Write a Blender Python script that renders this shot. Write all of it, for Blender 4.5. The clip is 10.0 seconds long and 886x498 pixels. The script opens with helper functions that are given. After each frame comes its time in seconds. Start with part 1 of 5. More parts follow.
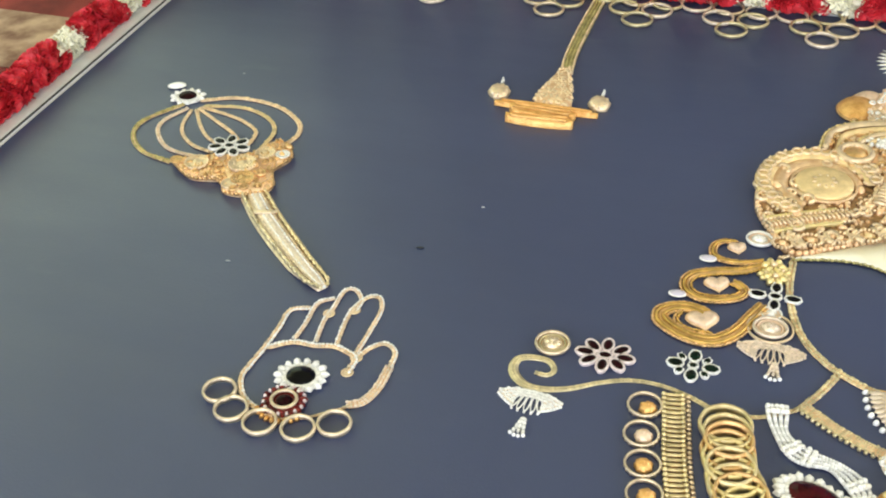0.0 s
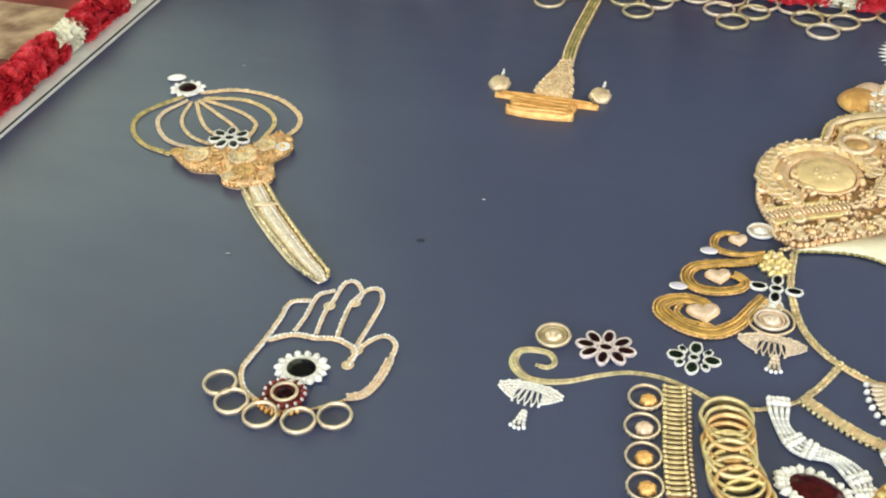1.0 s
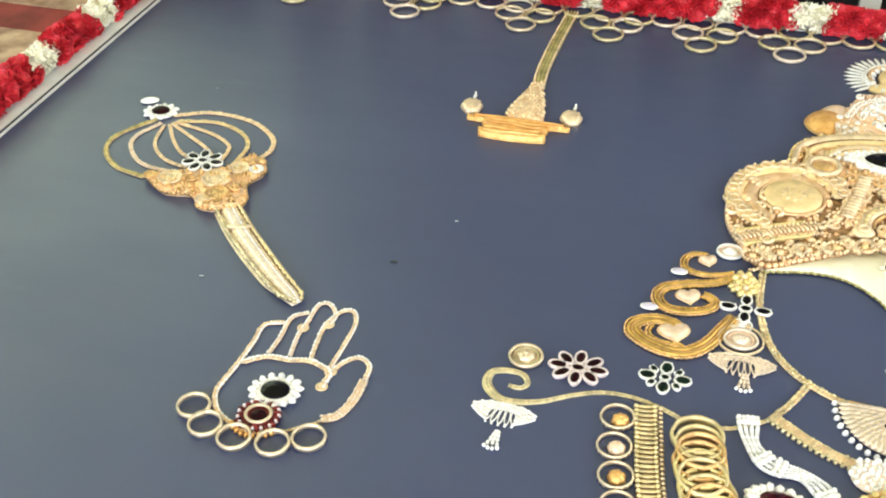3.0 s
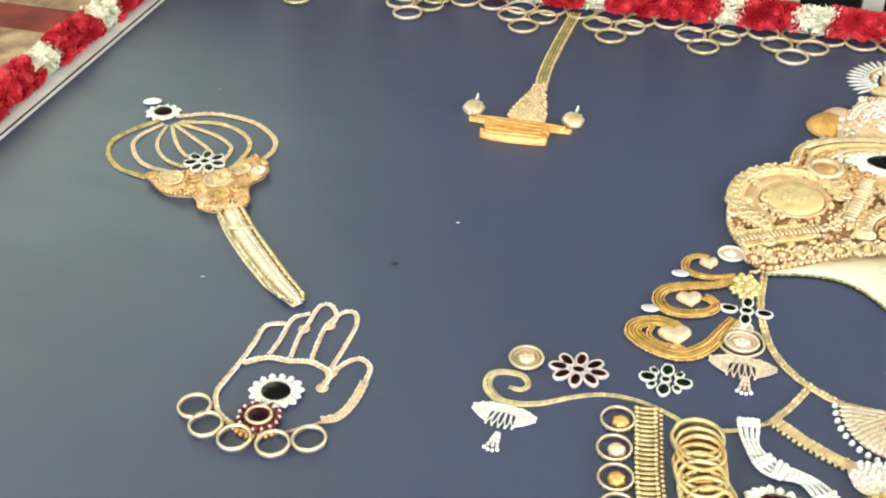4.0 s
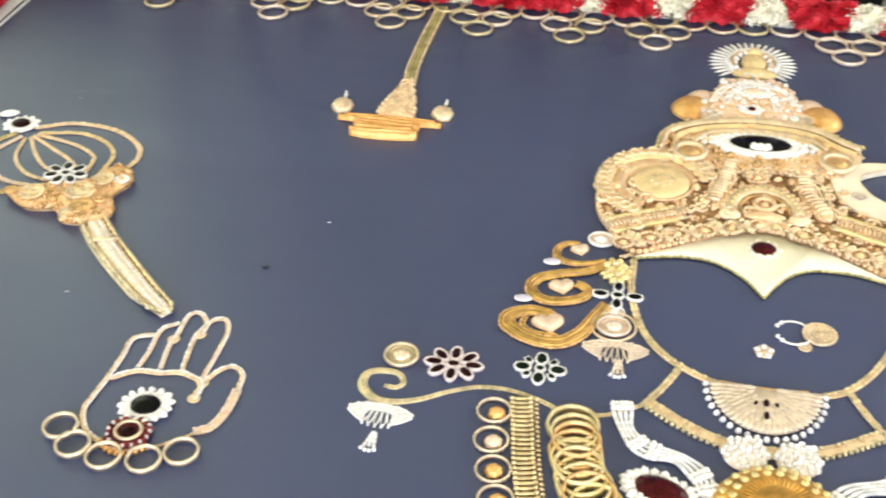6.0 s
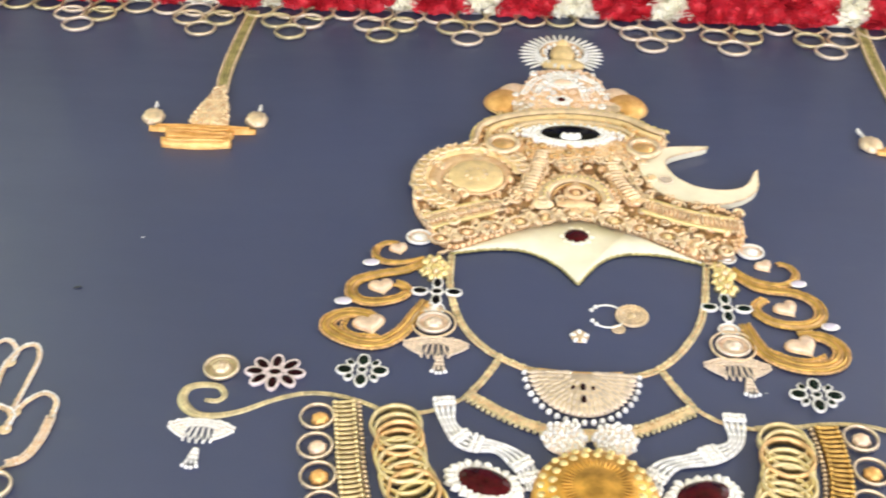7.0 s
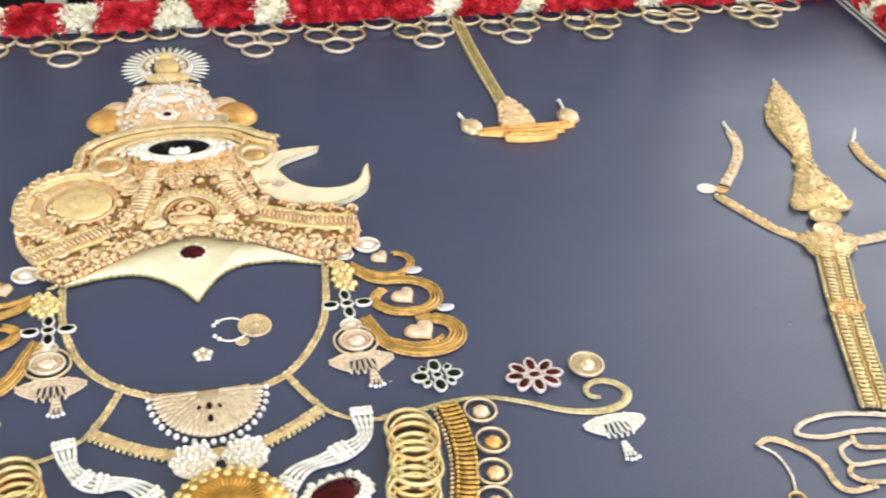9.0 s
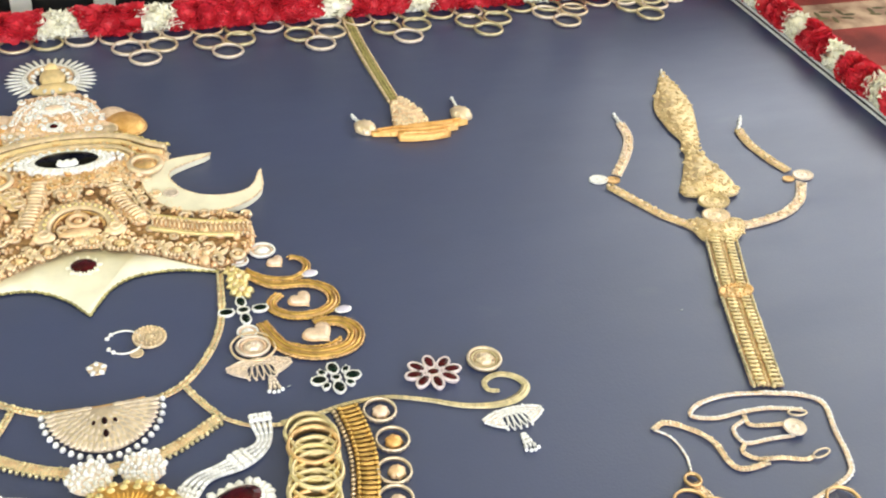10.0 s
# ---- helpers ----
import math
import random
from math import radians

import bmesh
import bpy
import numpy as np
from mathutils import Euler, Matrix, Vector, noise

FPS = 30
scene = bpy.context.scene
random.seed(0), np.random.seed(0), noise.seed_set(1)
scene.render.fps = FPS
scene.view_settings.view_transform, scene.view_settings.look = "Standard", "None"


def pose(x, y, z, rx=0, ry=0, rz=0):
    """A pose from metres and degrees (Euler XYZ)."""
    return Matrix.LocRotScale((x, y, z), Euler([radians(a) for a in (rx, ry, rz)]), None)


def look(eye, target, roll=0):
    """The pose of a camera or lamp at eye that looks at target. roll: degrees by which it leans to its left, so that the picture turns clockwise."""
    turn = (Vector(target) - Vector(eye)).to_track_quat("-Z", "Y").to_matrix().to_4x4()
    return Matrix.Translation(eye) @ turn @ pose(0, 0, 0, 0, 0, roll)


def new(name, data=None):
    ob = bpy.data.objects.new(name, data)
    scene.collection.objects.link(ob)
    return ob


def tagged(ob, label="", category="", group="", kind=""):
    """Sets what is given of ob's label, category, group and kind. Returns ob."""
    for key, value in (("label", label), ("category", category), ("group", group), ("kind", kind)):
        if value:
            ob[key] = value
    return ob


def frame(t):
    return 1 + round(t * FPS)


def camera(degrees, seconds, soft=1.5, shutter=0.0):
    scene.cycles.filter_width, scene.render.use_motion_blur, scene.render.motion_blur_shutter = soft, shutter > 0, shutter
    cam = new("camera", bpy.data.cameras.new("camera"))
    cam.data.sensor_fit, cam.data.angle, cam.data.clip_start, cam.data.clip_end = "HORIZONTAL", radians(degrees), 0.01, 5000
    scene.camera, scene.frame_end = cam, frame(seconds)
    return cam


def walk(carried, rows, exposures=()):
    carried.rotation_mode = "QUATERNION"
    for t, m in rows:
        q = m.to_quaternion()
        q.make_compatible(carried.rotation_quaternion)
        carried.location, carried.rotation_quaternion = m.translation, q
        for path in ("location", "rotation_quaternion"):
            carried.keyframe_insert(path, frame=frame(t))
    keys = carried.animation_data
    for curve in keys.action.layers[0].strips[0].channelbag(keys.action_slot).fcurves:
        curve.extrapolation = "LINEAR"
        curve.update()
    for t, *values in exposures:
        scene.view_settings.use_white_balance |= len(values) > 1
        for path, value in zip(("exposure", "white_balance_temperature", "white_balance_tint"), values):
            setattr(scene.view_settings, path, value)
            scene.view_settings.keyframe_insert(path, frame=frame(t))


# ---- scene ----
cam = camera(41.41, 10.0, soft=2.0, shutter=0.4)
PATH = [
    (0, look((-0.2458, -1.5832, 1.1193), (-0.7742, -0.0731, -0.0809), -2.03)),
    (0.5, look((-0.2441, -1.582, 1.1171), (-0.7752, -0.0735, -0.0839), -2.23)),
    (1, look((-0.2464, -1.5807, 1.1182), (-0.7736, -0.079, -0.0929), -2.11)),
    (1.5, look((-0.2448, -1.5776, 1.1205), (-0.7713, -0.076, -0.091), -2.18)),
    (2, look((-0.2438, -1.5735, 1.1186), (-0.7704, -0.0668, -0.0867), -2.28)),
    (2.3, look((-0.2416, -1.5742, 1.1205), (-0.7795, -0.0583, -0.0681), -2.36)),
    (2.4, look((-0.2389, -1.5827, 1.1255), (-0.7348, -0.0514, -0.0616), -1.46)),
    (2.5, look((-0.2447, -1.59, 1.1256), (-0.7325, -0.054, -0.0588), -1.32)),
    (4, look((-0.2397, -1.5884, 1.1276), (-0.735, -0.0532, -0.0547), -1.29)),
    (4.5, look((-0.2388, -1.5886, 1.1245), (-0.7409, -0.0535, -0.0549), -1.48)),
    (5, look((-0.2377, -1.5869, 1.1271), (-0.7276, -0.0508, -0.0563), -1.31)),
    (5.2, look((-0.2275, -1.5765, 1.1242), (-0.7143, -0.0448, -0.0661), -1.51)),
    (6.3, look((-0.1889, -1.5654, 1.1181), (-0.44, 0.0231, -0.0708), -0.25)),
    (6.5, look((-0.1759, -1.5636, 1.1233), (-0.3852, 0.0288, -0.0684), -0.07)),
    (7, look((-0.1495, -1.5565, 1.1249), (-0.2264, 0.0481, -0.0665), 0.91)),
    (7.5, look((-0.1193, -1.5571, 1.1249), (-0.0477, 0.0545, -0.0574), 1.95)),
    (8, look((-0.0855, -1.5519, 1.1287), (0.14, 0.0503, -0.0468), 2.85)),
    (8.5, look((-0.0663, -1.5495, 1.1329), (0.2916, 0.0307, -0.0396), 3.66)),
    (9, look((-0.0477, -1.5504, 1.1371), (0.41, 0.0037, -0.0355), 4.48)),
    (9.5, look((-0.0302, -1.5563, 1.138), (0.5198, -0.0297, -0.0312), 4.86)),
    (10, look((-0.0176, -1.5631, 1.1422), (0.5774, -0.0492, -0.0216), 4.85)),
]
walk(cam, PATH, [(0.0, 0.84, 6500, 8), (2.2, 0.86, 6500, 8), (2.45, 1.12, 6500, 7), (5.0, 1.16, 6500, 8), (6.5, 1.08, 6500, 16), (8.0, 0.98, 6500, 17), (10.0, 0.98, 6500, 11)])

# ---- world and light: daylight, with added fill lamps and an added overhead cloth ----
world = bpy.data.worlds.new("daylight")
scene.world = world
world.use_nodes = True
wn = world.node_tree.nodes
sky = wn.new("ShaderNodeTexSky")
sky.sky_type, sky.sun_disc = "NISHITA", False
sky.sun_elevation, sky.sun_rotation = radians(48), radians(200)
world.node_tree.links.new(sky.outputs[0], wn["Background"].inputs[0])
wn["Background"].inputs[1].default_value = 0.10
sun = new("sun", bpy.data.lights.new("sun", "SUN"))
sun.data.energy, sun.data.angle, sun.data.color = 2.5, radians(20), (1.0, 0.95, 0.88)
sun.matrix_world = look((-1.2, -3.0, 4.6), (0, 0, 0))


def fill_lamp(name, eye, target, width, height, watts, colour):
    """An added area lamp that stands in for daylight from an unseen side."""
    lamp = new(name, bpy.data.lights.new(name, "AREA"))
    lamp.data.shape, lamp.data.size, lamp.data.size_y = "RECTANGLE", width, height
    lamp.data.energy, lamp.data.color = watts, colour
    lamp.matrix_world = look(eye, target)


# added lamps; the sides are tinted to colour the sheen on the sheet
fill_lamp("front_opening", (0, -4.6, 1.7), (0, 0, 0.4), 9.0, 2.6, 150, (0.98, 0.97, 0.96))
fill_lamp("left_opening", (-5.0, 2.4, 2.9), (-0.8, -0.2, 0.0), 6.0, 3.0, 88, (0.86, 1.0, 0.60))
fill_lamp("right_opening", (5.0, 1.8, 3.0), (0.8, -0.3, 0.0), 6.5, 3.0, 202, (0.96, 0.98, 0.97))


# ---- materials ----
def mat(name, base, rough=0.5, metal=0.0, vary=0.12, scale=40.0, bump=0.0, bump_scale=300.0, second=None, coat=0.0, spec=0.5, trans=0.0, ior=1.45, rnd=0.0, scuff=0.0):
    m = bpy.data.materials.new(name)
    m.use_nodes = True
    n, l = m.node_tree.nodes, m.node_tree.links
    b = n["Principled BSDF"]
    b.inputs["Roughness"].default_value = rough
    b.inputs["Metallic"].default_value = metal
    b.inputs["Coat Weight"].default_value = coat
    b.inputs["Specular IOR Level"].default_value = spec
    b.inputs["Transmission Weight"].default_value = trans
    b.inputs["IOR"].default_value = ior
    co = n.new("ShaderNodeTexCoord")
    t = n.new("ShaderNodeTexNoise")
    t.inputs["Scale"].default_value, t.inputs["Detail"].default_value = scale, 5
    l.new(co.outputs["Object"], t.inputs["Vector"])
    ramp = n.new("ShaderNodeValToRGB")
    c2 = second or tuple(max(0.0, c * (1 - vary * 2.2)) for c in base)
    ramp.color_ramp.elements[0].position, ramp.color_ramp.elements[1].position = 0.34, 0.64
    ramp.color_ramp.elements[0].color, ramp.color_ramp.elements[1].color = (*c2, 1), (*base, 1)
    l.new(t.outputs[0], ramp.inputs[0])
    out = ramp.outputs[0]
    if rnd:
        info, hsv, mr = n.new("ShaderNodeNewGeometry"), n.new("ShaderNodeHueSaturation"), n.new("ShaderNodeMapRange")
        mr.inputs[3].default_value, mr.inputs[4].default_value = 1 - rnd, 1 + rnd
        l.new(info.outputs["Random Per Island"], mr.inputs[0])
        l.new(mr.outputs[0], hsv.inputs["Value"])
        l.new(out, hsv.inputs["Color"])
        out = hsv.outputs[0]
    l.new(out, b.inputs["Base Color"])
    if scuff:
        t3, mr2, mp = n.new("ShaderNodeTexNoise"), n.new("ShaderNodeMapRange"), n.new("ShaderNodeMapping")
        mp.inputs["Scale"].default_value = (0.7, 2.2, 1.0)
        t3.inputs["Scale"].default_value, t3.inputs["Detail"].default_value, t3.inputs["Roughness"].default_value = 3.0, 8, 0.7
        mr2.inputs[1].default_value, mr2.inputs[2].default_value = 0.3, 0.7
        mr2.inputs[3].default_value, mr2.inputs[4].default_value = rough - scuff, rough + scuff
        l.new(co.outputs["Object"], mp.inputs[0])
        l.new(mp.outputs[0], t3.inputs["Vector"])
        l.new(t3.outputs[0], mr2.inputs[0])
        l.new(mr2.outputs[0], b.inputs["Roughness"])
    if bump:
        t2, bp = n.new("ShaderNodeTexNoise"), n.new("ShaderNodeBump")
        t2.inputs["Scale"].default_value, t2.inputs["Detail"].default_value = bump_scale, 3
        l.new(co.outputs["Object"], t2.inputs["Vector"])
        bp.inputs["Strength"].default_value, bp.inputs["Distance"].default_value = bump, 0.002
        l.new(t2.outputs[0], bp.inputs["Height"])
        l.new(bp.outputs[0], b.inputs["Normal"])
    return m


GOLD = mat("gold", (0.92, 0.60, 0.29), 0.42, 0.90, 0.16, 60, 0.5, 420, rnd=0.20)
PALE = mat("pale_gold", (0.95, 0.75, 0.52), 0.42, 0.65, 0.12, 60, 0.5, 420, rnd=0.17)
DEEP = mat("deep_gold", (0.84, 0.54, 0.17), 0.42, 0.9, 0.2, 60, 0.5, 420, rnd=0.2)
ANTIQUE = mat("antique_gold", (0.95, 0.71, 0.46), 0.45, 0.60, 0.25, 70, 0.6, 380, second=(0.78, 0.50, 0.29), rnd=0.16)
SILVER = mat("white_stones", (0.93, 0.92, 0.92), 0.22, 0.05, 0.08, 200, 0.5, 700, rnd=0.09)
PEARL = mat("pearl", (0.82, 0.82, 0.85), 0.24, 0.0, 0.05, 60, coat=0.4, rnd=0.26)
RUBY = mat("ruby_glass", (0.070, 0.003, 0.006), 0.25, 0.0, 0.3, 60, spec=0.2)
DARKRED = mat("garnet_glass", (0.018, 0.002, 0.004), 0.28, 0.0, 0.3, 60, spec=0.10)
ONYX = mat("onyx", (0.003, 0.003, 0.004), 0.2, 0.0, 0.2, 60, spec=0.16)
EMERALD = mat("emerald_glass", (0.002, 0.012, 0.007), 0.2, 0.0, 0.3, 60, spec=0.18)
BLUSH = mat("blush_stone", (0.90, 0.67, 0.51), 0.34, 0.2, 0.10, 120, 0.4, 300)
LILAC = mat("lilac_stone", (0.66, 0.62, 0.78), 0.15, 0.1, 0.1, 60, coat=0.8)
CREAM = mat("cream_plate", (0.87, 0.82, 0.67), 0.45, 0.0, 0.05, 30, 0.5, 500)
SHEET = mat("blue_sheet", (0.0320, 0.0460, 0.124), 0.44, 0.0, 0.10, 2.2, 0.12, 260, second=(0.0285, 0.0412, 0.111), spec=1.0, scuff=0.06)
# faint pale rub marks on the sheet
sn, sl = SHEET.node_tree.nodes, SHEET.node_tree.links
rub, rub_map, rub_ramp, rub_mix = sn.new("ShaderNodeTexNoise"), sn.new("ShaderNodeMapping"), sn.new("ShaderNodeMapRange"), sn.new("ShaderNodeMixRGB")
rub_map.inputs["Scale"].default_value = (5.0, 11.0, 1.0)
rub.inputs["Scale"].default_value, rub.inputs["Detail"].default_value = 1.3, 6
rub_ramp.inputs[1].default_value, rub_ramp.inputs[2].default_value, rub_ramp.inputs[4].default_value = 0.66, 0.80, 0.5
sl.new(sn["Texture Coordinate"].outputs["Object"], rub_map.inputs[0])
sl.new(rub_map.outputs[0], rub.inputs["Vector"])
sl.new(rub.outputs[0], rub_ramp.inputs[0])
sl.new(rub_ramp.outputs[0], rub_mix.inputs[0])
sl.new(sn["Color Ramp"].outputs[0], rub_mix.inputs[1])
rub_mix.inputs[2].default_value = (0.055, 0.075, 0.13, 1)
sl.new(rub_mix.outputs[0], sn["Principled BSDF"].inputs["Base Color"])
RAIL = mat("pale_aluminium", (0.82, 0.82, 0.85), 0.45, 0.05, 0.08, 14, 0.2, 200)
EDGE = mat("dark_gasket", (0.03, 0.03, 0.035), 0.5)
ROSE = mat("red_rose", (0.64, 0.032, 0.054), 0.50, 0.0, 0.3, 30, 0.3, 120, second=(0.52, 0.014, 0.026), rnd=0.16)
TUBEROSE = mat("white_flower", (0.92, 0.90, 0.79), 0.55, 0.0, 0.10, 50, 0.3, 150, second=(0.80, 0.77, 0.60), rnd=0.10)
CARPET = mat("red_carpet", (0.33, 0.050, 0.042), 0.9, 0.0, 0.25, 7, 0.5, 500)
CARPET_BAND = mat("beige_carpet_band", (0.56, 0.39, 0.28), 0.9, 0.0, 0.3, 14, 0.6, 400, second=(0.20, 0.10, 0.07))
MOTIF = mat("olive_motif", (0.16, 0.13, 0.06), 0.9, 0.0, 0.2, 12)
FLOOR = mat("stone_floor", (0.32, 0.27, 0.22), 0.6, 0.0, 0.15, 3, 0.2, 60)
# for the unseen back panel, which tints the sheet's far reflection blue
BLUE_REFLECTOR = mat("blue_reflector_panel", (0.050, 0.065, 0.46), 0.7, 0.0, 0.2, 4)
WHITE = mat("white_paint", (0.76, 0.75, 0.73), 0.45, 0.0, 0.05, 8, 0.1, 80)
# unseen translucent cloth, added so the sheet reflects a warm overhead glow
OVERHEAD_FILL = mat("overhead_fill_cloth", (0.76, 0.74, 0.60), 0.8, 0.0, 0.06, 3, 0.2, 30)
t_node = OVERHEAD_FILL.node_tree.nodes.new("ShaderNodeBsdfTranslucent")
t_node.inputs[0].default_value = (0.88, 0.86, 0.64, 1)
m_node = OVERHEAD_FILL.node_tree.nodes.new("ShaderNodeMixShader")
m_node.inputs[0].default_value = 0.6
OVERHEAD_FILL.node_tree.links.new(OVERHEAD_FILL.node_tree.nodes["Principled BSDF"].outputs[0], m_node.inputs[1])
OVERHEAD_FILL.node_tree.links.new(t_node.outputs[0], m_node.inputs[2])
OVERHEAD_FILL.node_tree.links.new(m_node.outputs[0], OVERHEAD_FILL.node_tree.nodes["Material Output"].inputs[0])
LEAF = mat("dried_leaf", (0.03, 0.035, 0.04), 0.6, 0.0, 0.2, 60)
SCRAP = mat("pale_scrap", (0.42, 0.45, 0.48), 0.6, 0.0, 0.2, 60)
ROPE = mat("pale_rope_chain", (0.90, 0.74, 0.55), 0.40, 0.8, 0.12, 60, 0.5, 420, rnd=0.22)
OLIVE = mat("olive_gold", (0.60, 0.53, 0.24), 0.42, 0.85, 0.16, 60, 0.5, 420, rnd=0.2)
TRAY = mat("orange_gold", (0.92, 0.56, 0.22), 0.44, 0.7, 0.2, 50, 0.9, 260, second=(0.72, 0.38, 0.12))
YELLOW = mat("yellow_gold", (0.92, 0.76, 0.38), 0.42, 0.8, 0.12, 60, 0.5, 420, rnd=0.12)
FAN = mat("fan_gold", (0.88, 0.74, 0.62), 0.36, 0.5, 0.10, 120, 0.5, 500, rnd=0.12)
STRAW = mat("straw_gold", (0.88, 0.73, 0.42), 0.42, 0.8, 0.12, 60, 0.5, 420, rnd=0.15)
PINK = mat("pinkish_stones", (0.84, 0.72, 0.74), 0.25, 0.15, 0.12, 200, 0.6, 700, rnd=0.2)
DISC = mat("stamped_gold", (0.92, 0.70, 0.38), 0.48, 0.35, 0.10, 60, 0.6, 300)
GARNET = mat("garnet_claws", (0.20, 0.020, 0.022), 0.25, 0.2, 0.3, 120, 0.4, 400, rnd=0.3)
# brown that puts shade into the colour of recesses, grooves and gaps
GAP_BROWN = mat("gap_brown", (0.34, 0.17, 0.08), 0.5, 0.7, 0.3, 80, 0.6, 300)
SNAKE = mat("straw_snake_chain", (0.80, 0.69, 0.44), 0.40, 0.75, 0.14, 60, 0.5, 420, rnd=0.22)
AGED = mat("aged_straw_gold", (0.76, 0.60, 0.35), 0.42, 0.75, 0.2, 40, 0.6, 380, second=(0.62, 0.46, 0.24), rnd=0.16)
# backing gold darkened to carry the shade in gaps and hollows
SHADED = mat("shaded_recess", (0.52, 0.31, 0.15), 0.5, 0.5, 0.3, 80, 0.6, 300)
BOWL = mat("bowl_gold", (0.88, 0.48, 0.10), 0.36, 0.65, 0.25, 40, 0.3, 120)


# ---- mesh helpers ----
def mesh(name, bm, material, smooth=True):
    me = bpy.data.meshes.new(name)
    if smooth:
        for f in bm.faces:
            f.smooth = True
    bm.to_mesh(me)
    bm.free()
    me.materials.append(material)
    return me


def part(name, bm, material, parent=None, label="", smooth=True):
    ob = new(name, mesh(name, bm, material, smooth))
    if parent:
        ob.parent = parent
    if label:
        ob["label"] = label
    return ob


def thing(name, x, y, z, label, category, group="", kind="", turn=0.0):
    ob = new(name)
    ob.empty_display_size = 0.01
    ob.matrix_basis = pose(x, y, z, 0, 0, turn)
    return tagged(ob, label, category, group, kind)


def raw():
    return [[], []]


def done(vf):
    bm = bmesh.new()
    vs = [bm.verts.new(v) for v in vf[0]]
    for f in vf[1]:
        try:
            bm.faces.new([vs[i] for i in f])
        except ValueError:
            pass
    return bm


def box(vf, cx, cy, cz, sx, sy, sz, turn=0.0):
    """A block with bevelled upper edges; cz is its underside."""
    k, c, s = len(vf[0]), math.cos(turn), math.sin(turn)
    e = min(sx, sy, sz) * 0.22
    for dz, inset in ((0, 0), (sz - e, 0), (sz, e)):
        for ax, ay in ((-1, -1), (1, -1), (1, 1), (-1, 1)):
            px, py = ax * (sx / 2 - inset), ay * (sy / 2 - inset)
            vf[0].append((cx + c * px - s * py, cy + s * px + c * py, cz + dz))
    vf[1].append((k + 3, k + 2, k + 1, k))
    for r in (0, 4):
        for i in range(4):
            j = (i + 1) % 4
            vf[1].append((k + r + i, k + r + j, k + r + 4 + j, k + r + 4 + i))
    vf[1].append((k + 8, k + 9, k + 10, k + 11))


def blob(vf, x, y, z, rx, ry, rz, turn=0.0, seg=6, rings=3, full=False):
    """A bead or dome: the upper part of a ball that rests at z; full: a whole ball centred at z."""
    k, c, s = len(vf[0]), math.cos(turn), math.sin(turn)
    low = -math.pi / 2 * (0.8 if full else 0.0)
    for r in range(rings):
        a = low + (math.pi / 2 - low) * r / rings
        for i in range(seg):
            b = 2 * math.pi * i / seg
            px, py = rx * math.cos(a) * math.cos(b), ry * math.cos(a) * math.sin(b)
            vf[0].append((x + c * px - s * py, y + s * px + c * py, z + rz * math.sin(a)))
    vf[0].append((x, y, z + rz))
    for r in range(rings - 1):
        for i in range(seg):
            j = (i + 1) % seg
            vf[1].append((k + r * seg + i, k + r * seg + j, k + (r + 1) * seg + j, k + (r + 1) * seg + i))
    top = k + rings * seg
    for i in range(seg):
        vf[1].append((k + (rings - 1) * seg + i, k + (rings - 1) * seg + (i + 1) % seg, top))
    vf[1].append(tuple(k + i for i in reversed(range(seg))))


def lathe(vf, x, y, z, profile, seg=28, sx=1.0, sy=1.0, turn=0.0, wave=0.0, waves=0):
    """A turned dish or disc from (radius, height) pairs; wave: lobes round the edge."""
    k, c, s = len(vf[0]), math.cos(turn), math.sin(turn)
    for r, h in profile:
        for i in range(seg):
            b = 2 * math.pi * i / seg
            q = r * (1 + wave * math.cos(waves * b))
            px, py = q * sx * math.cos(b), q * sy * math.sin(b)
            vf[0].append((x + c * px - s * py, y + s * px + c * py, z + h))
    for r in range(len(profile) - 1):
        for i in range(seg):
            j = (i + 1) % seg
            vf[1].append((k + r * seg + i, k + r * seg + j, k + (r + 1) * seg + j, k + (r + 1) * seg + i))
    m = k + (len(profile) - 1) * seg
    vf[1].append(tuple(m + i for i in range(seg)))


def ring(vf, x, y, z, rx, ry, tube, seg=28, side=6, turn=0.0, a0=0.0, a1=360.0, tall=1.0, flat=0.0):
    """A ring or open arc of round section."""
    whole = abs(a1 - a0) >= 359.9
    k, c, s, n = len(vf[0]), math.cos(turn), math.sin(turn), seg if whole else seg + 1
    for i in range(n):
        b = radians(a0) + radians(a1 - a0) * i / seg
        for j in range(side):
            g = 2 * math.pi * j / side
            q = tube * math.cos(g)
            px, py = (rx + q) * math.cos(b), (ry + q) * math.sin(b)
            vf[0].append((x + c * px - s * py, y + s * px + c * py, z + tube * tall * (1 + math.sin(g)) + flat * px))
    for i in range(seg):
        for j in range(side):
            p, q = (i + 1) % n if whole else i + 1, (j + 1) % side
            vf[1].append((k + i * side + j, k + p * side + j, k + p * side + q, k + i * side + q))


def smooth_path(points, step):
    """Even steps along a smooth curve through a few points."""
    p = [Vector((*q, 0)) for q in points]
    p = [2 * p[0] - p[1]] + p + [2 * p[-1] - p[-2]]
    fine = []
    for i in range(1, len(p) - 2):
        for j in range(24):
            t = j / 24
            a, b, c, d = p[i - 1], p[i], p[i + 1], p[i + 2]
            fine.append(0.5 * (2 * b + (c - a) * t + (2 * a - 5 * b + 4 * c - d) * t * t + (3 * b - a - 3 * c + d) * t ** 3))
    fine.append(p[-2])
    out, left = [fine[0]], step
    for a, b in zip(fine, fine[1:]):
        d = (b - a).length
        while d >= left and d > 1e-9:
            a = a + (b - a) * (left / d)
            out.append(a)
            d, left = d - left, step
        left -= d
    if len(out) < 2:
        out.append(fine[-1])
    return out


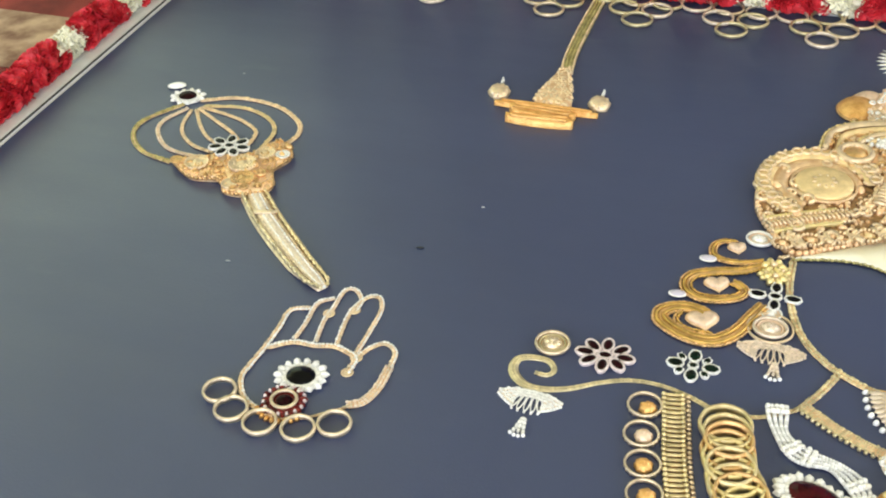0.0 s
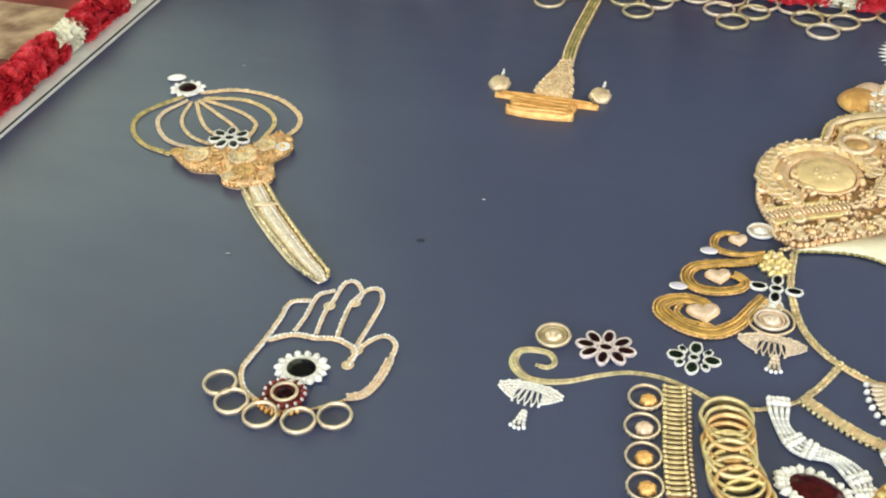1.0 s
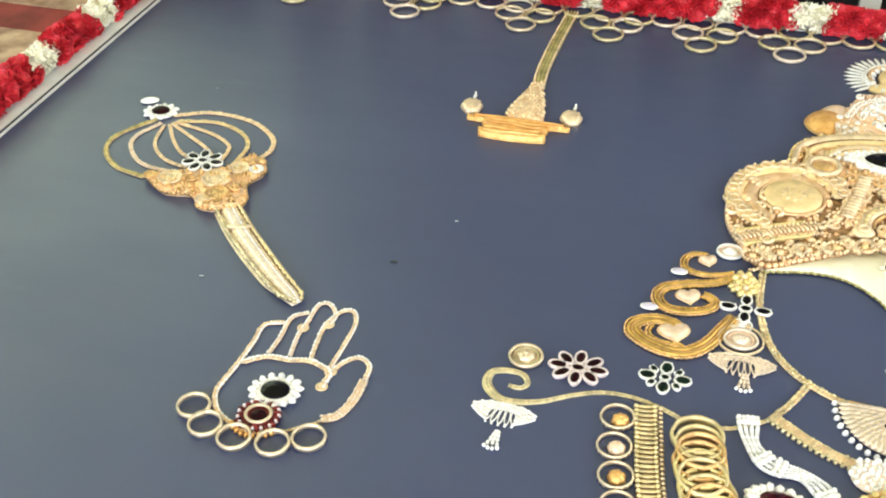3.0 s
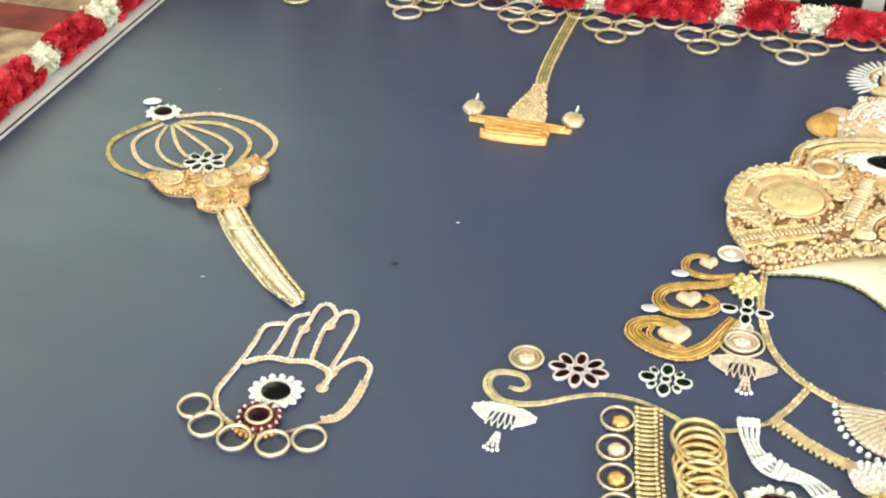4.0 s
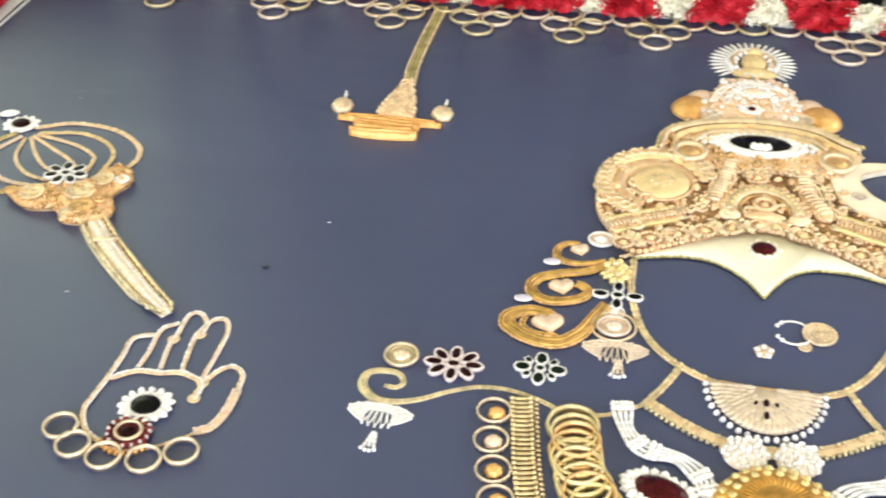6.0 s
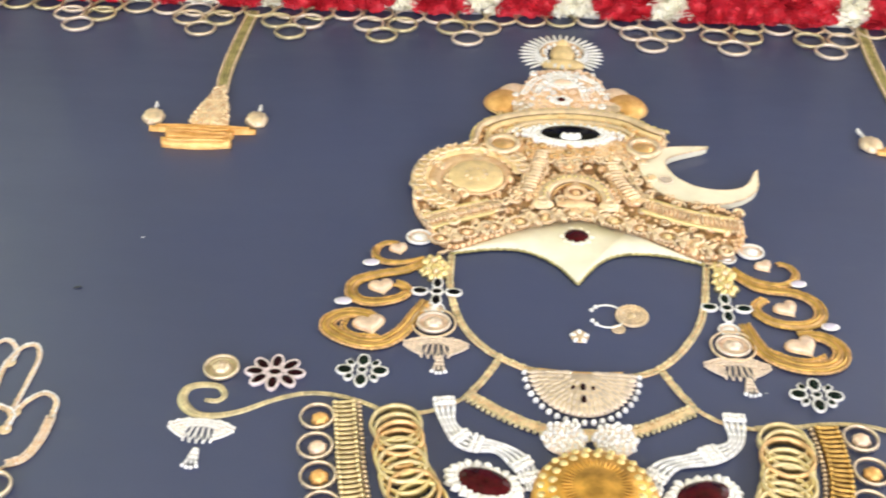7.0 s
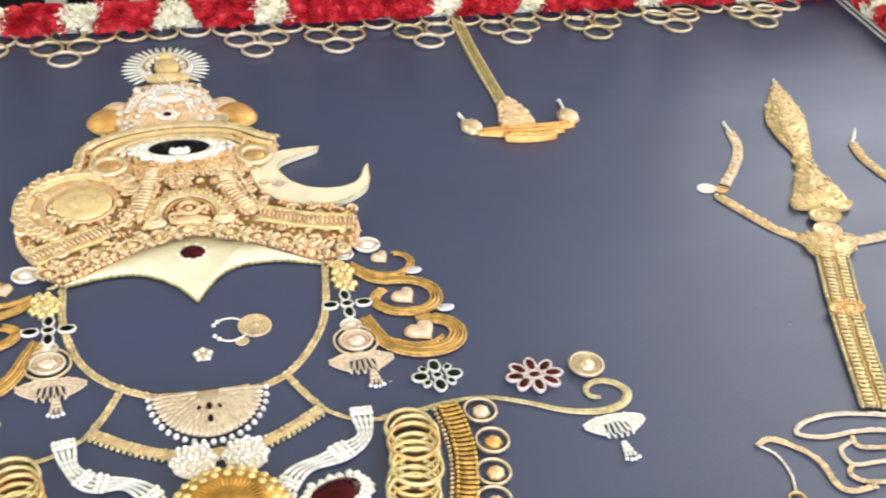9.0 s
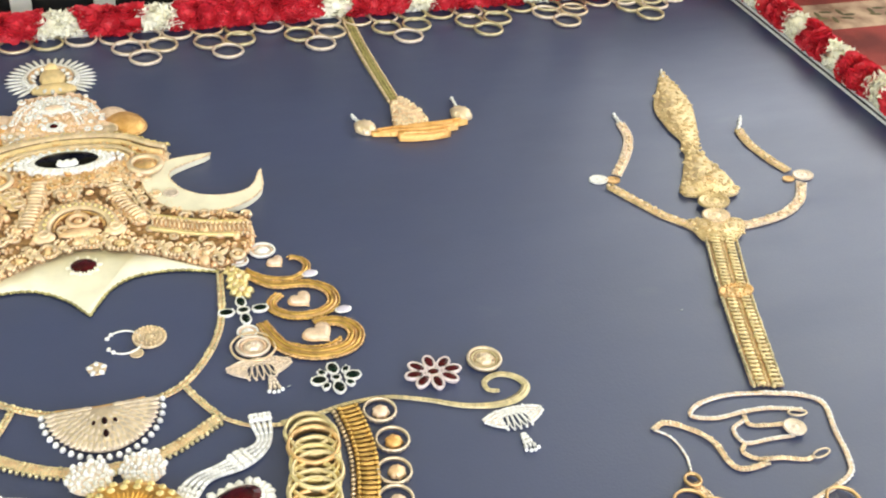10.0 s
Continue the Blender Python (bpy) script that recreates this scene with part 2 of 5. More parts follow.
def sides(path):
    out = []
    for i, q in enumerate(path):
        d = (path[min(i + 1, len(path) - 1)] - path[max(i - 1, 0)]).normalized()
        out.append((q, d, Vector((-d.y, d.x, 0))))
    return out


def strip(vf, points, widths, z, height, step=0.006, crown=0.35):
    """A solid band along a curve, its width running through the given widths."""
    path = sides(smooth_path(points, step))
    k, n = len(vf[0]), len(path)
    for i, (q, d, s) in enumerate(path):
        t = i / max(1, n - 1) * (len(widths) - 1)
        j = min(int(t), len(widths) - 2) if len(widths) > 1 else 0
        w = widths[0] if len(widths) == 1 else widths[j] + (widths[j + 1] - widths[j]) * (t - j)
        for f, h in ((-1, 0), (-0.92, height * (1 - crown)), (0, height), (0.92, height * (1 - crown)), (1, 0)):
            vf[0].append((q.x + s.x * f * w / 2, q.y + s.y * f * w / 2, z + h))
    for i in range(n - 1):
        a, b = k + i * 5, k + (i + 1) * 5
        for j in range(4):
            vf[1].append((a + j + 1, a + j, b + j, b + j + 1))
    vf[1] += [tuple(k + j for j in range(5)), tuple(k + (n - 1) * 5 + j for j in reversed(range(5)))]


def links(vf, points, size, z=0.0, offset=0.0, tight=0.82, rnd=0.12, tall=0.8):
    """A row of chain links along a curve, alternately flat and upright."""
    for i, (q, d, s) in enumerate(sides(smooth_path(points, size * tight))):
        w = size * (1 + random.uniform(-rnd, rnd))
        x, y = q.x + s.x * offset + random.uniform(-1, 1) * size * 0.06, q.y + s.y * offset
        a = math.atan2(d.y, d.x)
        if i % 2:
            blob(vf, x, y, z, w * 0.60, w * 0.50, w * tall * 0.75, a, 6, 2)
        else:
            blob(vf, x, y, z, w * 0.60, w * 0.34, w * tall, a, 6, 2)


def inside(q, poly):
    c = False
    for (ax, ay), (bx, by) in zip(poly, poly[1:] + poly[:1]):
        if (ay > q[1]) != (by > q[1]) and q[0] < (bx - ax) * (q[1] - ay) / (by - ay) + ax:
            c = not c
    return c


def outline(points, step=0.006):
    return [(v.x, v.y) for v in smooth_path(points + points[:1], step)][:-1]


def slab(vf, poly, z, height, lip=0.12):
    """A plate of any outline with a rounded edge."""
    k, n = len(vf[0]), len(poly)
    cx, cy = sum(p[0] for p in poly) / n, sum(p[1] for p in poly) / n
    for f, h in ((1, 0), (1, height * 0.7), (1 - lip, height)):
        for x, y in poly:
            vf[0].append((cx + (x - cx) * f, cy + (y - cy) * f, z + h))
    area = sum(a[0] * b[1] - b[0] * a[1] for a, b in zip(poly, poly[1:] + poly[:1]))
    for r in (0, n):
        for i in range(n):
            j = (i + 1) % n
            f = (k + r + i, k + r + j, k + r + n + j, k + r + n + i)
            vf[1].append(f if area > 0 else f[::-1])
    top = tuple(k + 2 * n + i for i in range(n))
    vf[1].append(top if area > 0 else top[::-1])


# ---- the setting ----
LEFT, RIGHT, TOP, NEAR = -1.62, 1.607, 0.835, -1.18
DROP = -0.16
v = raw()
box(v, 0, 300, DROP - 0.05, 1600, 1600, 0.05)
floor = part("floor", done(v), FLOOR, smooth=False)
tagged(floor, "worn beige stone floor of an open hall", "floor", kind="structure")
# out of view; added only for its blue reflection in the sheet
v = raw()
box(v, 0, 3.5, DROP, 5.2, 0.2, 3.4)
wall = tagged(part("wall_north", done(v), BLUE_REFLECTOR, smooth=False), "unseen deep blue panel, added for the sheet to reflect", "wall", kind="structure")
v = raw()
box(v, 0, -0.5, 3.08, 16, 8.2, 0.06)
ceiling = tagged(part("ceiling", done(v), OVERHEAD_FILL, smooth=False), "unseen pale cloth overhead, added to diffuse the daylight", "ceiling", kind="structure")

board = thing("display_board", 0, 0, 0, "large low display board covered with plain dark blue sheet", "board")
v = raw()
box(v, (LEFT + RIGHT) / 2, (TOP + NEAR) / 2, DROP + 0.001, RIGHT - LEFT + 0.22, TOP - NEAR + 0.22, -DROP - 0.051)
part("plinth", done(v), WHITE, board, "white plinth", False)
v = raw()
k = 60
for j in range(k + 1):
    for i in range(k + 1):
        x, y = LEFT + (RIGHT - LEFT) * i / k, NEAR + (TOP - NEAR) * j / k
        v[0].append((x, y, -0.0012 + 0.0010 * noise.noise((x * 2.2, y * 2.2, 0.3))))
for j in range(k):
    for i in range(k):
        a = j * (k + 1) + i
        v[1].append((a, a + 1, a + k + 2, a + k + 1))
part("sheet", done(v), SHEET, board, "dark blue smooth sheet")
W = 0.12
for x0, x1, y0, y1 in ((LEFT - W, LEFT, NEAR - W, TOP + W), (RIGHT, RIGHT + W, NEAR - W, TOP + W), (LEFT, RIGHT, TOP, TOP + W), (LEFT, RIGHT, NEAR - W, NEAR)):
    v = raw()
    sx, sy = x1 - x0, y1 - y0
    box(v, (x0 + x1) / 2, (y0 + y1) / 2, -0.05, sx, sy, 0.055)
    if sy > sx:
        inner = x1 if x0 < 0 else x0
        s = -1 if x0 < 0 else 1
        if s > 0:
            box(v, inner + s * 0.011, (y0 + y1) / 2, 0.0045, 0.007, sy - 0.01, 0.006)
    rail = part("frame_rail", done(v), RAIL, board, "pale aluminium edge rail", False)
    if sy > sx:
        v = raw()
        box(v, inner + s * 0.004, (y0 + y1) / 2, 0.0042, 0.0032, sy - 0.012, 0.003)
        part("gasket", done(v), EDGE, rail, "dark rubber line", False)


# ---- jewellery builders ----
FINE = {"studding", "claw_crown", "leafwork", "serration", "petal_ring", "beading", "scrollwork", "pave", "fringe", "claws", "bosses", "petals", "ribbing", "edging", "teeth", "leaves", "drop", "spacer", "pearl_strand"}


def put(name, vf, material, th, label="", smooth=True, parent=None):
    o = th.location
    vf[0][:] = [(p[0] - o.x, p[1] - o.y, p[2] - o.z) for p in vf[0]]
    ob = part(name, done(vf), material, parent or th, label, smooth)
    if name in FINE:
        ob["kind"] = "stuff"
    return ob


def base(name, points, label, category, group=""):
    n = len(points)
    return thing(name, sum(p[0] for p in points) / n, sum(p[1] for p in points) / n, 0, label, category, group)


def chain(points, size, material, label, name="gold_chain", group="laid chains", rows=1, z=0.0, band=0.0):
    """A laid chain of one or more rows of links; band: a flat underside of that width."""
    th = base(name, points, label, "chain", group)
    if band:
        v = raw()
        strip(v, points, [band], z, size * 0.35)
        put("band", v, ANTIQUE, th)
    for r in range(rows):
        v = raw()
        links(v, points, size, z + (size * 0.2 if band else 0), (r - (rows - 1) / 2) * size * 0.95)
        put("strand", v, material, th)
    return th


def flat_chain(points, width, material, label, name="flat_chain", group="laid chains", rows=3, category="chain", z=0.0, twist=False):
    """A flat woven chain: a band with fine rows of links pressed into it."""
    th = base(name, points, label, category, group)
    v = raw()
    strip(v, points, [width * 0.9], z, width * 0.14)
    put("band", v, ANTIQUE, th)
    size = width / rows * 1.05
    for r in range(rows):
        v = raw()
        links(v, points, size, z + width * 0.06, (r - (rows - 1) / 2) * width / rows, 1.0, 0.28, 0.6)
        put("strand", v, SILVER if twist and r == rows // 2 else material, th)
    return th


def bangle(x, y, r, label, group, tube=0.0028, material=None, z=0.0, tilt=0.0, knots=14, tall=1.6):
    """A slim bangle, its outer face lightly notched all round."""
    th = thing("bangle", x, y, z, label, "bangle", group)
    v = raw()
    ring(v, x, y, z, r - tube, r - tube, tube, 48, 6, random.uniform(0, 6.28), 0, 360, tall, tilt)
    for i in range(48):
        f = 1 + 0.008 * math.sin(i * (knots // 2) * 2 * math.pi / 48) + random.uniform(-0.004, 0.004)
        for j in range(6):
            px, py, pz = v[0][i * 6 + j]
            v[0][i * 6 + j] = (x + (px - x) * f, y + (py - y) * f, pz)
    put("hoop", v, material or GOLD, th)
    return th


def stone_disc(x, y, r, stone, bezel, label, name="stone_brooch", petals=12, sx=1.0, sy=0.86, turn=0.0, group="", inner=0.60, centre=True):
    """A round brooch: a faceted stone in a crown of chunky set stones, uneven at the rim."""
    th = thing(name, x, y, 0, label, "brooch", group)
    v = raw()
    lathe(v, x, y, 0, [(r * 0.9, 0), (r * 0.9, r * 0.10), (r * 0.6, r * 0.16)], 28, sx, sy, turn)
    put("setting", v, bezel, th)
    v = raw()
    c, s = math.cos(turn), math.sin(turn)
    for ringr, n, q in ((0.90, petals, 0.19 if petals < 18 else 0.155), (0.74, petals, 0.13)):
        for i in range(n):
            a = 2 * math.pi * (i + (0.5 if q < 0.15 else 0)) / n
            e = ringr + (random.uniform(-0.05, 0.09) if q > 0.15 else 0)
            px, py = r * e * sx * math.cos(a), r * e * sy * math.sin(a)
            blob(v, x + c * px - s * py, y + s * px + c * py, r * 0.08, r * q * random.uniform(1.0, 1.35), r * q * 0.95, r * q * random.uniform(0.8, 1.2), a + turn, 5, 2)
    put("claw_crown", v, bezel, th, "", False)
    if centre:
        v = raw()
        lathe(v, x, y, r * 0.14, [(r * inner, 0), (r * inner * 0.93, r * 0.08), (r * inner * 0.66, r * 0.17), (r * inner * 0.3, r * 0.22), (r * inner * 0.05, r * 0.235)], 16, sx, sy, turn)
        put("stone", v, stone, th, "", False)
    return th


def flower_brooch(x, y, r, petals, stone, label, group, squash=1.0, small=False, turn=0.0, bezel=None):
    """A flower of faceted oval stones, each in a smooth raised rim."""
    th = thing("flower_brooch", x, y, 0, label, "brooch", group)
    bezel = bezel or SILVER
    spots = [(0, 0, 0.25 if not small else 0.20, 0.22 if not small else 0.17, 0)]
    for i in range(petals):
        a = 2 * math.pi * i / petals + turn
        even = not small or i % 2 == 0
        d, lo, wi = (0.70, 0.33, 0.25 if not small else 0.29) if even else (0.70, 0.19, 0.16)
        spots.append((d * math.cos(a), d * math.sin(a), lo, wi, a))
    for px, py, lo, wi, a in spots:
        cx, cy = x + px * r, y + py * r * squash
        v = raw()
        lathe(v, cx, cy, 0, [(r, 0), (r, r * 0.08)], 20, lo, wi * squash, a)
        ring(v, cx, cy, r * 0.05, r * lo, r * wi * squash, min(r * (0.070 if bezel is PINK else 0.046), r * wi * squash * 0.30), 22, 6, a, 0, 360, 1.25)
        for b in (0.6, 2.5, 3.8, 5.6):
            ex, ey = r * lo * math.cos(b), r * wi * squash * math.sin(b)
            blob(v, cx + ex * math.cos(a) - ey * math.sin(a), cy + ex * math.sin(a) + ey * math.cos(a), r * 0.12, r * 0.06, r * 0.05, r * 0.10, b, 5, 2)
        cell = put("petal", v, bezel, th)
        v = raw()
        lathe(v, cx, cy, r * 0.085, [(r * 0.93, 0), (r * 0.84, r * 0.08), (r * 0.45, r * 0.13)], 10, lo, wi * squash, a)
        put("stone", v, stone, th, "", False, cell)
    return th


def rosette(x, y, r, material, label, name="gold_disc", rings=3, group="", sy=1.0, category="brooch", high=0.16, cap=None):
    """A stamped disc of beaded rings round a boss."""
    th = thing(name, x, y, 0, label, category, group)
    prof = [(r, 0), (r, r * high * 0.6)]
    for i in range(rings):
        q = 1 - (i + 0.45) / (rings + 0.6)
        prof += [(r * (q + 0.07), r * high), (r * q, r * high * 0.55)]
    prof += [(r * 0.2, r * high * 1.1), (r * 0.06, r * high * 1.5)]
    v = raw()
    lathe(v, x, y, 0, prof, 32, 1, sy)
    put("disc", v, material, th)
    v = raw()
    for i in range(rings):
        q = 1 - i / (rings + 0.4)
        n = max(8, int(24 * q))
        for j in range(n):
            a = 2 * math.pi * j / n
            blob(v, x + r * q * 0.94 * math.cos(a), y + r * q * 0.94 * sy * math.sin(a), r * high * 0.6, r * 0.085, r * 0.085, r * 0.12, a, 5, 2)
    put("beading", v, cap or material, th)
    return th


def filigree(th, poly, size, material, dark, z=0.0, thick=0.008, edge=True, fill=1.0, second=None, relief=1.0):
    """A chased plaque: a dark plate with scrolls, petals and beads packed on it."""
    v = raw()
    slab(v, poly, z, thick, 0.015)
    put("plate", v, dark, th)
    xs, ys = [p[0] for p in poly], [p[1] for p in poly]
    cells, beads, scrolls, top = {}, raw(), raw(), z + thick * 0.92
    area = (max(xs) - min(xs)) * (max(ys) - min(ys))
    for k in range(int(area / size ** 2 * 45)):
        q = (random.uniform(min(xs), max(xs)), random.uniform(min(ys), max(ys)))
        s = size * (random.choice((0.8, 1.0, 1.25)) if k < area / size ** 2 * 12 else 0.5)
        cx, cy = int(q[0] // size), int(q[1] // size)
        near = [e for i in (-2, -1, 0, 1, 2) for j in (-2, -1, 0, 1, 2) for e in cells.get((cx + i, cy + j), ())]
        if inside(q, poly) and all((q[0] - a) ** 2 + (q[1] - b) ** 2 > (0.46 * (s + c) / fill) ** 2 for a, b, c in near):
            cells.setdefault((cx, cy), []).append((*q, s))
            a, kind = random.uniform(0, 6.28), random.random()
            if s < size * 0.6:
                blob(beads, q[0], q[1], top, s * 0.42, s * 0.30, s * 0.40 * relief, a, 6, 2)
            elif kind < 0.5:
                ring(scrolls, q[0], q[1], top, s * 0.36, s * 0.32, s * 0.12, 10, 5, a, 0, random.choice((260, 310, 360)), 1.5 * relief)
                blob(beads, q[0], q[1], top, s * 0.2, s * 0.2, s * 0.36 * relief, a, 6, 2)
            elif kind < 0.8:
                for j in range(5):
                    b = a + j * 1.2566
                    blob(beads, q[0] + s * 0.28 * math.cos(b), q[1] + s * 0.28 * math.sin(b), top, s * 0.24, s * 0.16, s * 0.26 * relief, b, 5, 2)
            else:
                blob(beads, q[0], q[1], top, s * 0.46, s * 0.30, s * 0.40 * relief, a, 7, 3)
    if edge:
        for i, (q, d, s) in enumerate(sides([Vector((*p, 0)) for p in outline(poly[:: max(1, len(poly) // 24)], size * 0.45)])):
            blob(beads, q.x, q.y, z + thick * 0.4, size * 0.27, size * 0.24, size * 0.38 * relief, math.atan2(d.y, d.x), 6, 2)
    put("scrollwork", scrolls, material, th)
    put("beading", beads, second or material, th)


def plaque(points, size, material, dark, label, name="chased_plaque", z=0.0, thick=0.008, group="crown pieces", category="ornament", fill=1.0, second=None, relief=1.0):
    th = base(name, points, label, category, group)
    filigree(th, outline(points, 0.008), size, material, dark, z, thick, True, fill, second, relief)
    return th


def fan_earring(x, y, w, label, material, turn=0.0, drop=True, group="fan earrings", name="fan_earring", shift=(0.0, 0.0)):
    """An open lace crescent: paved wings, slim hollow loops in the middle, and a flared drop with pearls."""
    th = thing(name, x, y, 0, label, "earring", group)
    c, s = math.cos(turn), math.sin(turn)

    def at(px, py):
        return x + c * px * w - s * py * w, y + s * px * w + c * py * w

    def low(t):
        return 0.0 - 0.28 * max(0.0, 1 - t * t) ** 0.9

    def high(t):
        return 0.03 + 0.16 * max(0.0, 1 - t * t)

    for side in (-1, 1):
        v, e = raw(), raw()
        ts = [side * (0.42 + 0.58 * i / 8) for i in range(9)]
        slab(v, [at(t * 0.54, high(t)) for t in ts] + [at(t * 0.54, low(t)) for t in ts[::-1][1:]], 0, w * 0.02, 0.02)
        wing = put("wing", v, FAN, th)
        for t in [side * (0.44 + 0.52 * i / 7) for i in range(8)]:
            rows = max(1, int((high(t) - low(t)) / 0.066))
            for j in range(rows + 1):
                px, py = at(t * 0.54, low(t) + (high(t) - low(t)) * (j + 0.1 * (j % 2)) / max(1, rows))
                blob(e, px, py, w * 0.010, w * 0.034, w * 0.030, w * random.uniform(0.03, 0.055), random.uniform(0, 3), 6, 2)
        put("pave", e, FAN if material is FAN else SILVER, th, "small white stones", False, wing)
    v = raw()
    for i in range(-2, 3):
        t = i / 6.0
        lo, hi = low(t) - 0.02, high(t) - 0.14
        mx, my = at(t * 0.60, (lo + hi) / 2)
        ring(v, mx, my, 0, w * (hi - lo) * 0.50, w * 0.040, w * 0.013, 18, 5, -math.pi / 2 + t * 0.8 + turn, 0, 360, 1.6)
        ex, ey = at(t * 0.66, lo - 0.015)
        blob(v, ex, ey, 0, w * 0.026, w * 0.026, w * 0.045, 0, 7, 2)
    put("leafwork", v, material, th)
    v = raw()
    for i in range(-7, 8):
        t = i / 15
        for lower in (0.015, 0.075, 0.13):
            ex, ey = at(t * 0.54, high(t) - lower)
            blob(v, ex, ey, 0, w * 0.030, w * 0.034, w * random.uniform(0.04, 0.055), turn, 6, 2)
    put("ribbing", v, material, th, "pave upper band")
    if drop:
        v, e = raw(), raw()
        for py, hw, hh in ((-0.36, 0.026, 0.04), (-0.43, 0.040, 0.05), (-0.52, 0.055, 0.07), (-0.62, 0.075, 0.06)):
            for j in (-1, 0, 1):
                px, qy = at(j * hw, py - 0.01 * abs(j))
                blob(v, px + shift[0], qy + shift[1], 0, w * 0.036, w * hh, w * 0.05, turn, 6, 2)
        put("drop", v, material, th)
        for j in (-1.5, -0.5, 0.5, 1.5):
            px, py = at(j * 0.072, -0.72 - 0.035 * (abs(j) < 1))
            blob(e, px + shift[0], py + shift[1], w * 0.03, w * 0.036, w * 0.036, w * 0.036, turn, 8, 4, True)
        put("fringe", e, PEARL, th)
    return th


def curl(points, width, label, material=None, strands=4, name="gold_curl", taper=(0.7, 1.0, 1.0, 0.75)):
    """A scroll of flat necklace band: close ribs side by side, with a notched outer edge."""
    th = base(name, points, label, "necklace", "hair curls")
    step = width / strands
    path = sides(smooth_path(points, 0.004))
    n = len(path)
    for k in range(strands):
        v = raw()
        off = (k - (strands - 1) / 2) * step
        pts = []
        for i, (q, d, s) in enumerate(path):
            t = i / (n - 1) * (len(taper) - 1)
            j = min(int(t), len(taper) - 2)
            f = taper[j] + (taper[j + 1] - taper[j]) * (t - j)
            pts.append((q.x + s.x * off * f, q.y + s.y * off * f))
        if k in (0, strands - 1):
            links(v, pts[::4] + [pts[-1]], step * 0.95, 0.001, 0, 0.7)
        else:
            strip(v, pts[::4] + [pts[-1]], [step * 1.02], 0, 0.005 + 0.002 * (k % 2), 0.005, 0.6)
        put("rib", v, material or (DEEP if k % 2 else GOLD), th)
    return th


def pear(x, y, r, material, label, turn=0.0, name="set_stone", sx=1.25, group="set stones", rim=None, heart=False):
    th = thing(name, x, y, 0, label, "stone", group)
    if heart:
        edge = []
        for i in range(28):
            t = 2 * math.pi * i / 28
            hx, hy = 1.05 * math.sin(t) ** 3, (13 * math.cos(t) - 5 * math.cos(2 * t) - 2 * math.cos(3 * t) - math.cos(4 * t)) / 16
            edge.append((x + r * (hx * math.cos(turn) - hy * math.sin(turn)), y + r * (hx * math.sin(turn) + hy * math.cos(turn))))
        for name2, grow, z, h, m in (("rim", 1.08, 0.0, 0.004, rim or ANTIQUE), ("stone", 0.95, 0.003, 0.006, material)):
            v = raw()
            slab(v, [(x + (px - x) * grow, y + (py - y) * grow) for px, py in edge][::-1], z, h, 0.35)
            put(name2, v, m, th)
        return th
    v = raw()
    lathe(v, x, y, 0.002, [(r * 1.05, 0), (r * 1.05, r * 0.16), (r * 0.93, r * 0.22)], 20, sx, 0.85, turn)
    put("rim", v, rim or ANTIQUE, th)
    v = raw()
    lathe(v, x, y, 0.002 + r * 0.2, [(r * 0.92, 0), (r * 0.8, r * 0.16), (r * 0.45, r * 0.26), (r * 0.15, r * 0.28)], 14, sx, 0.85, turn)
    put("stone", v, material, th)
    return th


def medallion(x, y, r, label, name="crown_medallion", group="crown pieces", z=0.012, sy=1.0, beads=16):
    """A sunk dish in a beaded ring, with a boss in the middle."""
    th = thing(name, x, y, z, label, "ornament", group)
    r *= random.uniform(0.88, 1.1)
    v = raw()
    lathe(v, x, y, z, [(r, 0), (r, r * 0.2), (r * 0.75, r * 0.22), (r * 0.62, r * 0.06)], 22, 1, sy)
    # some dishes get the gold with shade in its colour
    put("dish", v, random.choice((ANTIQUE, SHADED)), th)
    v = raw()
    for i in range(beads):
        a = 2 * math.pi * i / beads
        blob(v, x + r * 0.9 * math.cos(a), y + r * 0.9 * sy * math.sin(a), z + r * 0.12, r * 0.19, r * 0.17, r * 0.3, a, 6, 2)
    put("beading", v, PALE, th)
    v = raw()
    blob(v, x, y, z + r * 0.05, r * 0.4, r * 0.36, r * 0.4, 0, 10, 3)
    for i in range(6):
        blob(v, x + r * 0.46 * math.cos(i * 1.047), y + r * 0.46 * sy * math.sin(i * 1.047), z + r * 0.05, r * 0.14, r * 0.12, r * 0.2, 0, 5, 2)
    put("boss", v, random.choice((DISC, PALE, ANTIQUE)), th)
    return th


def volute(x, y, r, label, z=0.014, dome=None, rim=None):
    th = thing("crown_volute", x, y, z, label, "ornament", "crown pieces")
    v = raw()
    ring(v, x, y, z, r * 0.82, r * 0.82, r * 0.19, 28, 6)
    put("scroll", v, rim or PALE, th)
    v = raw()
    lathe(v, x, y, z, [(r * 0.7, 0), (r * 0.62, r * 0.2), (r * 0.3, r * 0.33), (r * 0.08, r * 0.38)], 22, wave=0.05, waves=8)
    put("dome", v, dome or GOLD, th)
    return th


